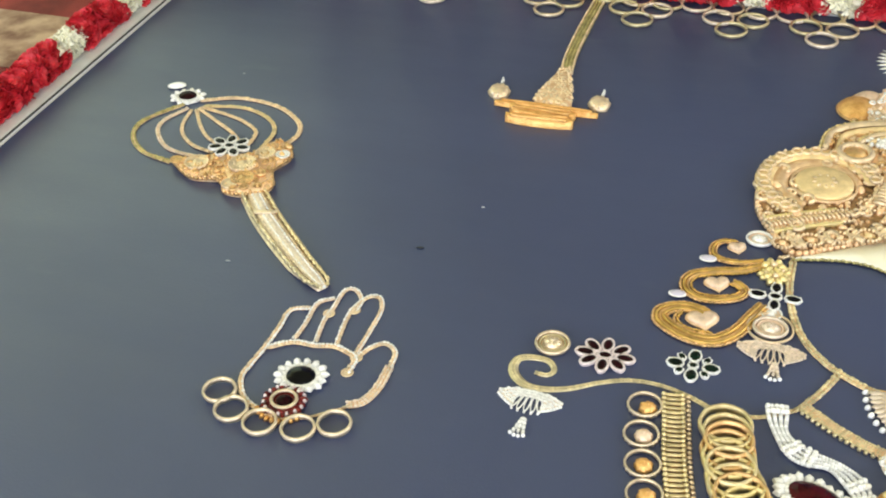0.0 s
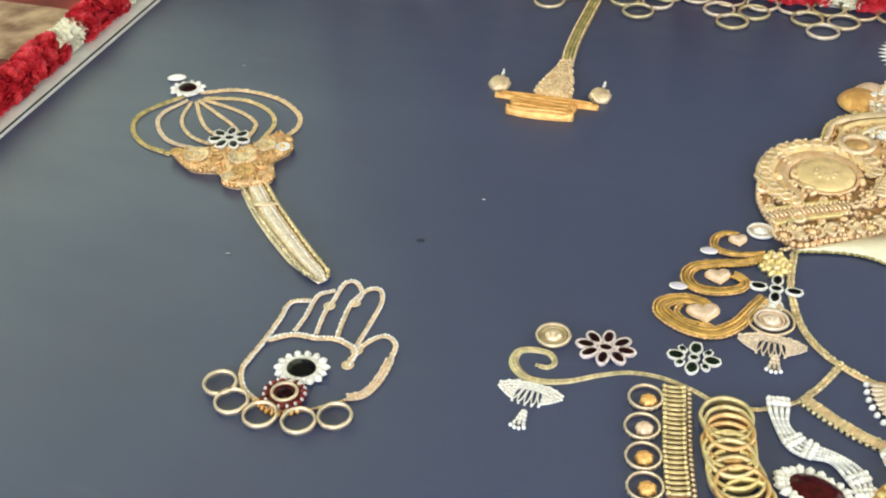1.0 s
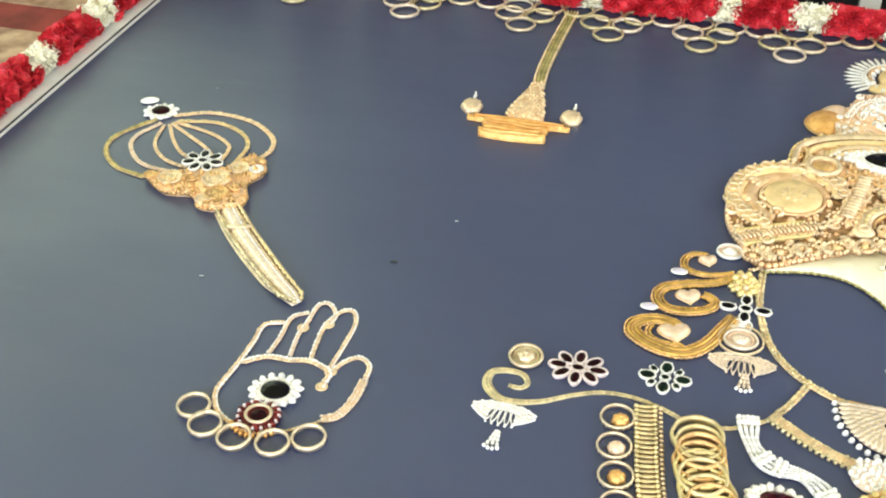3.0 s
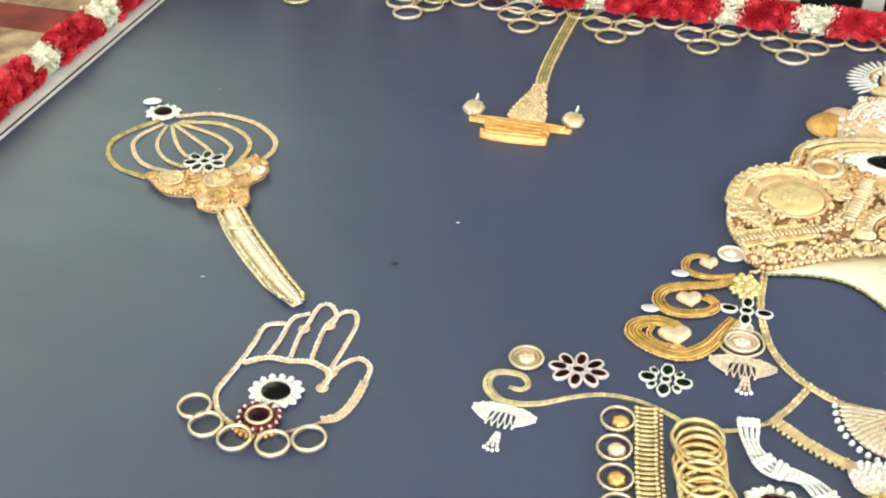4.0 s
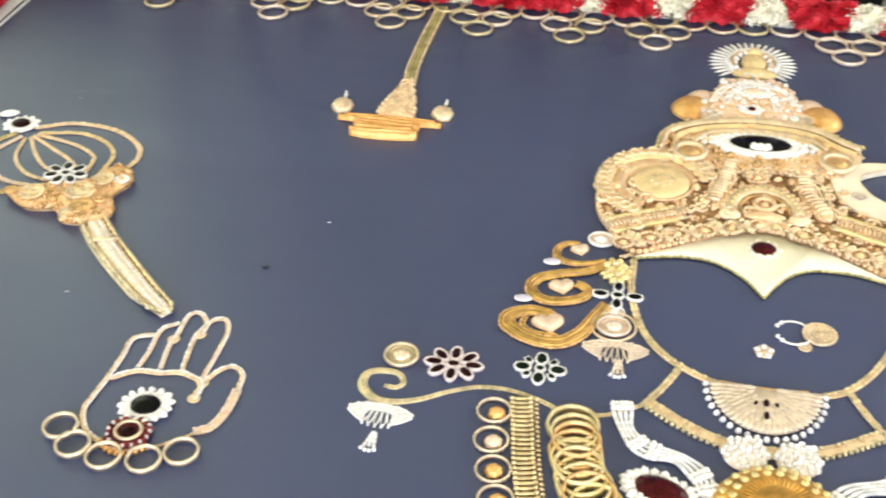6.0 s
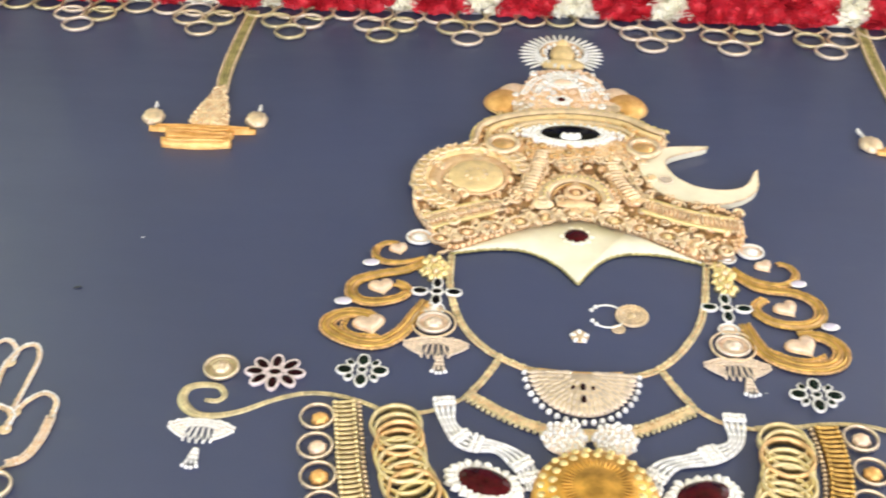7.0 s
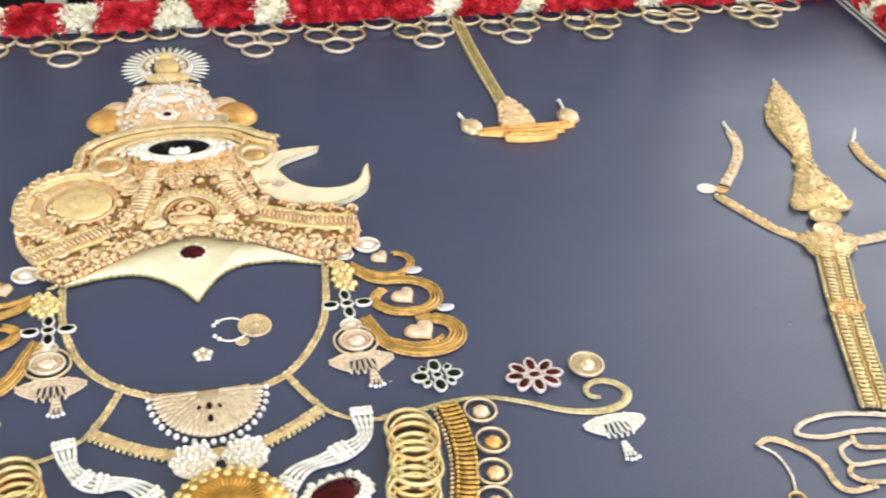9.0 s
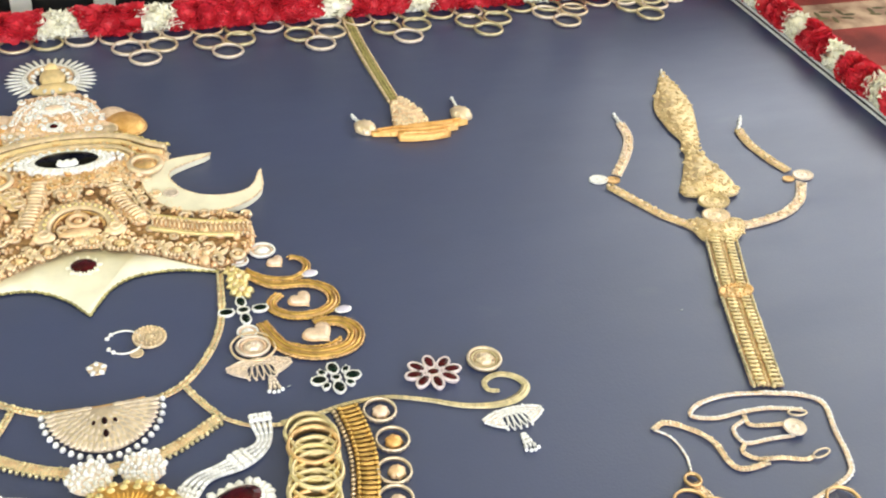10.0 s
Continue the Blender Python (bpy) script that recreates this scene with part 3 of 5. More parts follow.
def coil(x, y, r, label, name="coiled_brooch", group="coiled brooches", metals=None, boss=None, sy=1.0):
    """A brooch of nested coils round a leafy boss."""
    th = thing(name, x, y, 0, label, "brooch", group)
    for (rr, tube), m in zip(((0.90, 0.10), (0.70, 0.07), (0.53, 0.06)), metals or (PALE, GOLD, PALE)):
        v = raw()
        ring(v, x, y, 0, r * rr, r * rr * sy, r * tube, 32, 6, 0, 0, 360, 1.5)
        put("coil", v, m, th)
    v = raw()
    lathe(v, x, y, 0, [(r * 0.90, 0), (r * 0.88, r * 0.03), (r * 0.5, r * 0.04)], 24, 1, sy)
    put("back_plate", v, ANTIQUE, th)
    v = raw()
    lathe(v, x, y, 0, [(r * 0.48, 0), (r * 0.44, r * 0.22), (r * 0.2, r * 0.34)], 20, 1, sy, wave=0.1, waves=6)
    for i in range(9):
        a, q = i * 2.4, r * 0.36 * math.sqrt(i / 9)
        blob(v, x + q * math.cos(a), y + q * sy * math.sin(a), r * (0.30 - 0.25 * q / r), r * 0.11, r * 0.09, r * 0.12, a, 6, 2)
    put("boss", v, boss or YELLOW, th)
    return th


def ribbed_strap(points, width, label, fringe=1, name="ribbed_choker", group="chokers", bars=None):
    """A broad choker of cross bars with a fringe of small beads along one side."""
    th = base(name, points, label, "necklace", group)
    # brown band: shade between the cross bars, put into its colour
    v = raw()
    strip(v, points, [width], 0, 0.003)
    put("band", v, GAP_BROWN, th)
    v, b = raw(), raw()
    for q, d, s in sides(smooth_path(points, 0.0085)):
        a = math.atan2(d.y, d.x)
        box(v, q.x, q.y, 0.002, 0.0046, width * 0.94, 0.0045, a)
        for f in (-0.42, 0.42):
            blob(v, q.x + s.x * width * f, q.y + s.y * width * f, 0.004, 0.004, 0.004, 0.005, a, 6, 2)
        if fringe:
            f = fringe * (width * 0.5 + 0.0048)
            blob(b, q.x + s.x * f, q.y + s.y * f, 0, 0.0033, 0.0045, 0.005, a, 6, 2)
    put("ribbing", v, bars or STRAW, th)
    if fringe:
        put("fringe", b, PALE, th)
    return th


def pearls(points, rows, label, size=0.0060):
    """Close strands of glossy white beads that pass through stone-set spacers."""
    th = base("pearl_string", points, label, "necklace", "pearl strings")
    path = smooth_path(points, 0.012)
    n = len(path)
    for r in range(rows):
        off = (r - (rows - 1) / 2) * size * 1.12
        pts = []
        for i, (q, d, s) in enumerate(sides(path)):
            f = i / (n - 1)
            w = off * (1.0 + 0.22 * math.sin(f * 17 + 1))
            pts.append((q.x + s.x * w, q.y + s.y * w))
        v = raw()
        for q in smooth_path(pts, size * 0.72):
            blob(v, q.x, q.y, size * 0.5, size * 0.54, size * 0.54, size * 0.54, 0, 7, 4, True)
        put("pearl_strand", v, PEARL, th)
    for f in (0.02, 0.36, 0.44, 0.78, 0.86):
        q, d, s = sides(path)[min(n - 1, int(f * n))]
        v = raw()
        for j in range(-2, 3):
            for k in (0, 1):
                px, py = q.x + s.x * j * 0.0060 + d.x * k * 0.008, q.y + s.y * j * 0.0062 + d.y * k * 0.008
                blob(v, px, py, 0.005, 0.0046, 0.0042, random.uniform(0.004, 0.007), random.uniform(0, 3), 6, 2)
        put("spacer", v, SILVER, th, "stone-set spacer", False)
    return th


def stud_in_ring(x, y, r, label, cap):
    """A plain thin hoop with a small lumpy nugget lying inside it."""
    th = thing("hoop_earring", x, y, 0, label, "earring", "hoop earrings")
    v = raw()
    ring(v, x, y, 0, r * 0.93, r * 0.93, r * 0.075, 32, 6, 0, 0, 360, 2.2)
    for i in range(18):
        a = i * 0.349
        blob(v, x + r * 0.98 * math.cos(a), y + r * 0.98 * math.sin(a), 0.001, r * 0.05, r * 0.07, r * 0.24, a, 5, 2)
    put("hoop", v, ROPE, th)
    v = raw()
    cx, cy = x + r * random.uniform(0.02, 0.22), y - r * random.uniform(0.05, 0.22)
    lathe(v, cx, cy, 0, [(r * 0.50, 0), (r * 0.47, r * 0.16), (r * 0.34, r * 0.34), (r * 0.12, r * 0.44)], 20, wave=0.10, waves=7, turn=x * 90)
    for i in range(11):
        a, q = i * 2.4, r * 0.42 * math.sqrt(i / 11)
        blob(v, cx + q * math.cos(a), cy + q * math.sin(a), r * (0.36 - 0.5 * q / r), r * 0.12, r * 0.09, r * 0.14, a, 6, 2)
    put("dome", v, cap, th, "lumpy gold centre")
    return th


# ---- border row of bangles with hanging triangles ----
BORDER = "slim gold bangle laid in the border row"
for i in range(-22, 23):
    x = -0.011 + i * 0.0668
    if LEFT + 0.06 < x < RIGHT - 0.06:
        y = 0.806 + 0.004 * math.sin(i * 1.7) + 0.006 * math.sin(x * 2 + 0.6)
        bangle(x + random.uniform(-0.003, 0.003), y, 0.0345, BORDER, "border bangles", 0.0027, random.choice((FAN, ROPE, SNAKE)), knots=10, z=0.0005 * (i % 2))
for x in (-1.32, -1.049, -0.786, -0.594, -0.395, -0.212, 0.178, 0.348, 0.549, 0.748, 0.942, 1.141, 1.359):
    y = 0.703 + 0.012 * (abs(x) > 1.1)
    for dx, dy in ((-0.034, 0.050), (0.036, 0.052), (0.0, 0.0)):
        bangle(x + dx + random.uniform(-0.003, 0.003), y + dy, 0.034, "slim gold bangle hung in a border triangle", "border triangles", 0.0029, random.choice((FAN, ROPE, SNAKE)), knots=10, z=0.001)


# ---- hanging lamps ----
def hanging_lamp(cord, crown, bar, slabs, birds, tips, label):
    th = base("lamp_ornament", crown, label, "ornament", "lamp ornaments")
    v = raw()
    strip(v, cord, [0.028, 0.030, 0.026], 0, 0.003)
    cord_band = put("cord", v, OLIVE, th, "flat greenish gold chain cord")
    for off in (-0.011, -0.0035, 0.004, 0.011):
        v = raw()
        links(v, cord, 0.0062, 0.002, off, 0.8)
        put("strand", v, PALE if off in (-0.011, 0.011) else OLIVE, th, "", True, cord_band)
    poly = outline(crown, 0.006)
    sub = raw()
    slab(sub, poly, 0, 0.012, 0.3)
    cap = put("canopy", sub, ANTIQUE, th)
    v = raw()
    for _ in range(260):
        q = (random.uniform(min(p[0] for p in poly), max(p[0] for p in poly)), random.uniform(min(p[1] for p in poly), max(p[1] for p in poly)))
        if inside(q, poly):
            blob(v, q[0], q[1], 0.007, 0.0045, 0.0035, 0.007, random.uniform(0, 6.28), 6, 2)
    put("beading", v, PALE, th, "", True, cap)
    for k, (pts, w) in enumerate(((bar, 0.020), (slabs[:2], 0.024), (slabs[2:], 0.026))):
        v = raw()
        strip(v, pts, [w * 0.55, w * 0.95, w, w * 0.9, w * 0.5], 0, 0.010 + 0.004 * k)
        tray = put("tray", v, TRAY, th)
        v = raw()
        for off in (0.22, -0.24):
            (ax, ay), (bx, by) = pts[0], pts[-1]
            wavy = [(ax + (bx - ax) * f, ay + (by - ay) * f + w * (off + random.uniform(-0.1, 0.1))) for f in (0.06, 0.3, 0.5, 0.7, 0.94)]
            strip(v, wavy, [0.003, 0.006, 0.005, 0.006, 0.003], 0.007 + 0.004 * k, 0.005)
        put("beading", v, TRAY, th, "", True, tray)
    for (bx, by), (tx, ty) in zip(birds, tips):
        v = raw()
        lathe(v, bx, by, 0, [(0.020, 0), (0.021, 0.006), (0.016, 0.012), (0.008, 0.015)], 18, 1, 1.2, 0.3, 0.06, 6)
        pot = put("pot", v, PALE, th, "small embossed gold pot")
        v = raw()
        for i in range(9):
            a = i * 0.7
            blob(v, bx + 0.014 * math.cos(a), by + 0.018 * math.sin(a), 0.007, 0.006, 0.004, 0.007, a, 6, 2)
        put("beading", v, ROPE, th, "", True, pot)
        v = raw()
        links(v, [(bx + (tx - bx) * 0.4, by + (ty - by) * 0.4), ((bx + tx) / 2, (by + ty) / 2), (tx, ty)], 0.009, 0.002)
        put("flame", v, SILVER, th, "clear bead tip", True, pot)
    return th


hanging_lamp([(-0.688, 0.798), (-0.692, 0.645), (-0.691, 0.524), (-0.683, 0.436)], [(-0.695, 0.446), (-0.675, 0.443), (-0.643, 0.305), (-0.679, 0.303), (-0.717, 0.316)], [(-0.786, 0.289), (-0.684, 0.29), (-0.583, 0.29)], [(-0.752, 0.276), (-0.624, 0.271), (-0.75, 0.237), (-0.623, 0.241)], [(-0.789, 0.329), (-0.594, 0.332)], [(-0.796, 0.387), (-0.595, 0.385)], "gold hanging lamp figure laid from chains and brooches")
hanging_lamp([(0.637, 0.819), (0.631, 0.672), (0.631, 0.528), (0.632, 0.423)], [(0.62, 0.419), (0.651, 0.421), (0.674, 0.333), (0.635, 0.317), (0.603, 0.321)], [(0.551, 0.308), (0.643, 0.303), (0.754, 0.316)], [(0.585, 0.302), (0.728, 0.300), (0.598, 0.282), (0.704, 0.278)], [(0.545, 0.331), (0.747, 0.347)], [(0.531, 0.387), (0.75, 0.419)], "gold hanging lamp figure with slanting cord and two pots")

# ---- mace ----
ARCS = (
    ([(-1.364, 0.128), (-1.406, 0.06), (-1.403, 0.006), (-1.356, -0.043), (-1.285, -0.064)], 0.0085), ([(-1.349, 0.116), (-1.371, 0.064), (-1.36, 0.022), (-1.313, -0.023), (-1.244, -0.036)], 0.0075),
    ([(-1.339, 0.113), (-1.329, 0.06), (-1.309, 0.026), (-1.273, -0.002), (-1.23, -0.014)], 0.0065), ([(-1.329, 0.116), (-1.294, 0.065), (-1.26, 0.03), (-1.22, 0.01)], 0.0065),
    ([(-1.327, 0.122), (-1.269, 0.086), (-1.225, 0.058), (-1.19, 0.025)], 0.0065), ([(-1.321, 0.128), (-1.242, 0.109), (-1.192, 0.082), (-1.179, 0.057), (-1.178, 0.017)], 0.0068),
    ([(-1.319, 0.134), (-1.244, 0.147), (-1.183, 0.124), (-1.151, 0.083), (-1.15, 0.019)], 0.0075), ([(-1.336, 0.151), (-1.27, 0.179), (-1.187, 0.17), (-1.125, 0.13), (-1.104, 0.086), (-1.114, 0.038)], 0.0085),
)
for k, (pts, size) in enumerate(ARCS):
    flat_chain(pts, size * 1.25, (OLIVE, FAN, ROPE, ROPE, PALE, PALE, STRAW, PALE)[k], "thin gold chain bent into a mace head arc", "gold_chain", "mace arcs", 2)
x, y = (-1.368, 0.155)
stone_disc(x, y, 0.031, DARKRED, SILVER, "round garnet brooch ringed with white stones", petals=11)
x, y = (-1.41, 0.189)
pear(x, y, 0.0125, PEARL, "white pearl bead beside the mace brooch", 0.4, "pearl_bead", 1.4, rim=SILVER)
plaque([(-1.281, -0.065), (-1.238, -0.048), (-1.215, -0.033), (-1.152, -0.011), (-1.131, 0.033), (-1.102, 0.034), (-1.08, -0.001), (-1.095, -0.045), (-1.074, -0.095), (-1.102, -0.126), (-1.146, -0.13), (-1.17, -0.1), (-1.225, -0.104)], 0.018, GOLD, ANTIQUE, "cluster of chased gold pendants under the mace head", "pendant_cluster", 0, 0.012, "mace pieces")
for q, r, m in (((-1.23, -0.069), 0.022, PALE), ((-1.149, -0.051), 0.026, PALE), ((-1.125, -0.008), 0.019, PALE), ((-1.269, -0.07), 0.012, GOLD), ((-1.128, -0.093), 0.021, GOLD), ((-1.093, -0.004), 0.013, SILVER), ((-1.143, -0.114), 0.015, PALE)):
    th = rosette(q[0], q[1], r, m, "chased gold pendant laid on the mace cluster", "gold_pendant", 2, "mace pieces")
    th.location.z = 0.013
x, y = (-1.196, -0.007)
flower_brooch(x, y, 0.037, 7, ONYX, "white brooch with dark oval petals on the mace", "", 0.85).location.z = 0.012
EDGE_L, EDGE_R = [(-1.113, -0.131), (-1.057, -0.196), (-0.965, -0.28), (-0.919, -0.317), (-0.886, -0.327)], [(-1.076, -0.108), (-1.019, -0.17), (-0.929, -0.259), (-0.883, -0.301), (-0.878, -0.321)]
MID = [((a[0] + b[0]) / 2, (a[1] + b[1]) / 2) for a, b in zip(EDGE_L, EDGE_R)]
th = base("mace_handle", MID, "tapering gold necklace band laid as mace handle", "necklace", "mace pieces")
v = raw()
strip(v, MID, [0.050, 0.052, 0.052, 0.048, 0.018], 0, 0.004)
put("band", v, ROPE, th)
v = raw()
strip(v, MID, [0.026, 0.028, 0.028, 0.024, 0.010], 0.003, 0.006)
put("inlay", v, FAN, th, "bright pale inlay")
for off, size, m in ((-0.021, 0.009, SNAKE), (-0.011, 0.005, ROPE), (-0.005, 0.0065, SILVER), (0.001, 0.0065, FAN), (0.007, 0.0065, SILVER), (0.012, 0.005, ROPE), (0.020, 0.009, STRAW)):
    v = raw()
    links(v, [(p[0] * (1 - f) + q[0] * f, p[1] * (1 - f) + q[1] * f) for p, q in zip(EDGE_L, EDGE_R) for f in (0.5 + off / 0.046,)], size, 0.005)
    put("strand", v, m, th)
x, y = (-1.05, -0.169)
v = raw()
box(v, x, y, 0.006, 0.042, 0.008, 0.005, 0.35)
put("clasp", v, ROPE, th, "pale clasp bar")

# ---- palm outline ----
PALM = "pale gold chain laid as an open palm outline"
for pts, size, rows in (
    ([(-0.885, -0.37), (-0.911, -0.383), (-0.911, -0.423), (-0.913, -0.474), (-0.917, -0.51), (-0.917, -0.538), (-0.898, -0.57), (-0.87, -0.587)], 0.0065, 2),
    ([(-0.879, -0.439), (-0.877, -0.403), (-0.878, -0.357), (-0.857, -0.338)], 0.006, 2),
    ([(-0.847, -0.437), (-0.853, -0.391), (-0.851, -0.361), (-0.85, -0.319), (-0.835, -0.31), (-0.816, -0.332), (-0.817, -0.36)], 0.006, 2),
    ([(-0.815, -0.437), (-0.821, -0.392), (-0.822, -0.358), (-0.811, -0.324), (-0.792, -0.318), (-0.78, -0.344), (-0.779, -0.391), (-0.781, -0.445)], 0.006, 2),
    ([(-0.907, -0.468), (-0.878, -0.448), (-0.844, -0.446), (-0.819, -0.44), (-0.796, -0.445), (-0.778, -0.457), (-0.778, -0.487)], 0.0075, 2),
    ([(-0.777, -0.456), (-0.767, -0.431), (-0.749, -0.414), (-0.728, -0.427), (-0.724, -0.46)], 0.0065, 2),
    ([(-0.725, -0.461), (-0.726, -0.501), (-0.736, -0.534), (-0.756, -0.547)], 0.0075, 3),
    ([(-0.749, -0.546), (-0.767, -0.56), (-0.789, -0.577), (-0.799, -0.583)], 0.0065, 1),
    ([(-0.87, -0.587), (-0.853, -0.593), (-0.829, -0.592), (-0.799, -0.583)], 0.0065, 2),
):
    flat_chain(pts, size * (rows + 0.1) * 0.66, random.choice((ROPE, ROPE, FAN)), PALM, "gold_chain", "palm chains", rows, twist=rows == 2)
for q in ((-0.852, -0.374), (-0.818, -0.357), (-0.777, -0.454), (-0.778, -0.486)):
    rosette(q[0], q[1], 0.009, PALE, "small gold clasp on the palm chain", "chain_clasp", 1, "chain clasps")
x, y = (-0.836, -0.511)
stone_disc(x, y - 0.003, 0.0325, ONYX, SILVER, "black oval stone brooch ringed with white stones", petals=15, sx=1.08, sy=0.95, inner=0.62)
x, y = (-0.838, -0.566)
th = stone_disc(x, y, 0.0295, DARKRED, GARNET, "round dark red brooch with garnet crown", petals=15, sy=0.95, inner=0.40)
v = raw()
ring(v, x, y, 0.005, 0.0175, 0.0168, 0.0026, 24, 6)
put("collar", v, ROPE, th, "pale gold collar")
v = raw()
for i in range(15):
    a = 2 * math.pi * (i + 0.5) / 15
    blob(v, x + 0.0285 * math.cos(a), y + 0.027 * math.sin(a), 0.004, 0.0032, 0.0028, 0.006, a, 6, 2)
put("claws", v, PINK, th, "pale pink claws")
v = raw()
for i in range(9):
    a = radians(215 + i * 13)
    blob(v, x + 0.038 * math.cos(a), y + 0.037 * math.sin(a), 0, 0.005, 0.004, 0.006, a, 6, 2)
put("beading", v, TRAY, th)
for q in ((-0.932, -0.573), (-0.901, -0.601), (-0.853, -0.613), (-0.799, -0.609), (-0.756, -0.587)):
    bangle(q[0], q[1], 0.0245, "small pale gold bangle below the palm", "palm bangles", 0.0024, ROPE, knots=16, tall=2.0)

# ---- trident ----
TRI = "trident pieces"
plaque([(1.242, 0.433), (1.241, 0.363), (1.232, 0.289), (1.196, 0.196), (1.154, 0.115), (1.126, 0.116), (1.142, 0.156), (1.14, 0.208), (1.151, 0.288), (1.197, 0.366)], 0.014, AGED, AGED, "leaf-shaped chased gold spearhead of the trident", "spearhead", 0, 0.006, TRI, second=AGED, relief=0.5)
plaque([(1.134, 0.12), (1.154, 0.11), (1.158, 0.061), (1.164, 0.014), (1.152, -0.039), (1.113, -0.039), (1.075, -0.033), (1.051, -0.016), (1.083, 0.036)], 0.016, AGED, AGED, "flared chased gold pendant below the spearhead", "flared_pendant", 0, 0.008, TRI, second=AGED, relief=0.5)
for q, r, m in (((1.119, 0.008), 0.016, GOLD), ((1.092, -0.059), 0.030, AGED), ((1.073, -0.101), 0.026, PALE), ((1.07, -0.015), 0.014, PALE), ((1.143, -0.034), 0.014, PALE), ((0.919, 0.064), 0.018, SILVER), ((0.945, 0.057), 0.014, GOLD), ((1.317, -0.007), 0.021, FAN), ((1.282, -0.012), 0.012, GOLD)):
    rosette(q[0], q[1], r, m, "round chased gold boss on the trident", "gold_boss", 2, TRI, 0.8).location.z = 0.006 if 1.0 < q[0] < 1.2 else 0.0
plaque([(1.022, -0.099), (1.114, -0.119), (1.072, -0.172), (1.017, -0.159)], 0.014, AGED, AGED, "chased gold clasp where trident prongs meet", "trident_clasp", 0, 0.007, TRI, second=AGED, relief=0.6)
for pts, n, m in (
    ([(1.053, 0.249), (1.043, 0.194), (1.01, 0.135), (0.958, 0.069)], 3, PALE), ([(0.93, 0.035), (0.953, -0.011), (0.982, -0.068), (1.016, -0.111), (1.027, -0.142)], 3, GOLD),
    ([(1.088, -0.134), (1.142, -0.131), (1.204, -0.117), (1.261, -0.082), (1.298, -0.031)], 3, PALE), ([(1.282, 0.172), (1.275, 0.122), (1.283, 0.061), (1.297, 0.012)], 3, GOLD),
):
    th = flat_chain(pts, 0.021, {GOLD: AGED, PALE: FAN}[m], "gold chain band laid as a trident prong", "gold_band", TRI, 4)
    v = raw()
    for q in smooth_path(pts, 0.011):
        blob(v, q.x + random.uniform(-0.006, 0.006), q.y + random.uniform(-0.006, 0.006), 0.003, 0.0055, 0.0035, 0.004, random.uniform(0, 3), 6, 2)
    put("beading", v, PALE, th)
for pts in ([(1.054, 0.281), (1.053, 0.263), (1.053, 0.243)], [(1.312, 0.219), (1.295, 0.193), (1.282, 0.176)], [(1.245, 0.442), (1.235, 0.417), (1.229, 0.398)]):
    chain(pts, 0.010, SILVER, "short run of clear beads at a prong tip", "bead_tip", TRI)
SH_L, SH_R = [(1.019, -0.161), (0.969, -0.299), (0.928, -0.427), (0.902, -0.517)], [(1.08, -0.161), (1.02, -0.312), (0.978, -0.436), (0.948, -0.526)]
MID = [((a[0] + b[0]) / 2, (a[1] + b[1]) / 2) for a, b in zip(SH_L, SH_R)]
th = base("trident_shaft", MID, "long gold shaft of parallel chains on blue sheet", "necklace", TRI)
v = raw()
strip(v, MID, [0.046, 0.048, 0.05], 0, 0.004)
put("band", v, ANTIQUE, th)
for f in (0.02, 0.18, 0.34, 0.50, 0.66, 0.82, 0.98):
    v = raw()
    links(v, [(p[0] * (1 - f) + q[0] * f, p[1] * (1 - f) + q[1] * f) for p, q in zip(SH_L, SH_R)], 0.0085 if f in (0.34, 0.66) else 0.0068, 0.003)
    put("strand", v, (SNAKE, AGED, STRAW, AGED, STRAW, AGED, SNAKE)[int(f * 6.2)], th)
v = raw()
for q, d, w in sides(smooth_path(MID, 0.0095)):
    for f in (-0.012, 0.012):
        box(v, q.x + w.x * f, q.y + w.y * f, 0.006, 0.0034, 0.015, 0.004, math.atan2(d.y, d.x))
put("ribbing", v, STRAW, th, "ladder links")
x, y = (0.993, -0.308)
rosette(x, y, 0.031, GOLD, "oval gold band clasp across the shaft", "shaft_clasp", 2, TRI, 0.55).location.z = 0.006

# ---- second palm, below the trident ----
for pts, size, m, rows in (
    ([(0.912, -0.529), (0.858, -0.52), (0.807, -0.526), (0.783, -0.545), (0.817, -0.559), (0.866, -0.557), (0.907, -0.561), (0.951, -0.576)], 0.0062, PALE, 2),
    ([(0.859, -0.564), (0.859, -0.585), (0.909, -0.595)], 0.006, GOLD, 2), ([(0.851, -0.574), (0.829, -0.586), (0.832, -0.614), (0.873, -0.616), (0.909, -0.619)], 0.0055, PALE, 2),
    ([(0.829, -0.616), (0.819, -0.629), (0.832, -0.645), (0.868, -0.653), (0.899, -0.664), (0.915, -0.661)], 0.006, GOLD, 2), ([(0.717, -0.557), (0.739, -0.549), (0.769, -0.57), (0.789, -0.601), (0.791, -0.644), (0.806, -0.658), (0.843, -0.656)], 0.0075, GOLD, 2),
    ([(0.717, -0.557), (0.735, -0.579), (0.738, -0.615), (0.728, -0.65)], 0.006, SILVER, 1), ([(0.912, -0.529), (0.965, -0.547), (0.988, -0.573), (0.973, -0.624), (0.959, -0.679), (0.939, -0.707), (0.886, -0.726), (0.862, -0.734)], 0.007, PALE, 2),
    ([(0.724, -0.665), (0.73, -0.689), (0.735, -0.715), (0.748, -0.734)], 0.008, GOLD, 3),
):
    flat_chain(pts, size * (rows + 0.1) * 0.62, {GOLD: ROPE, PALE: FAN}.get(m, m), "gold chain laid as second palm outline", "gold_chain", "palm chains", rows, twist=m is PALE)
x, y = (0.915, -0.608)
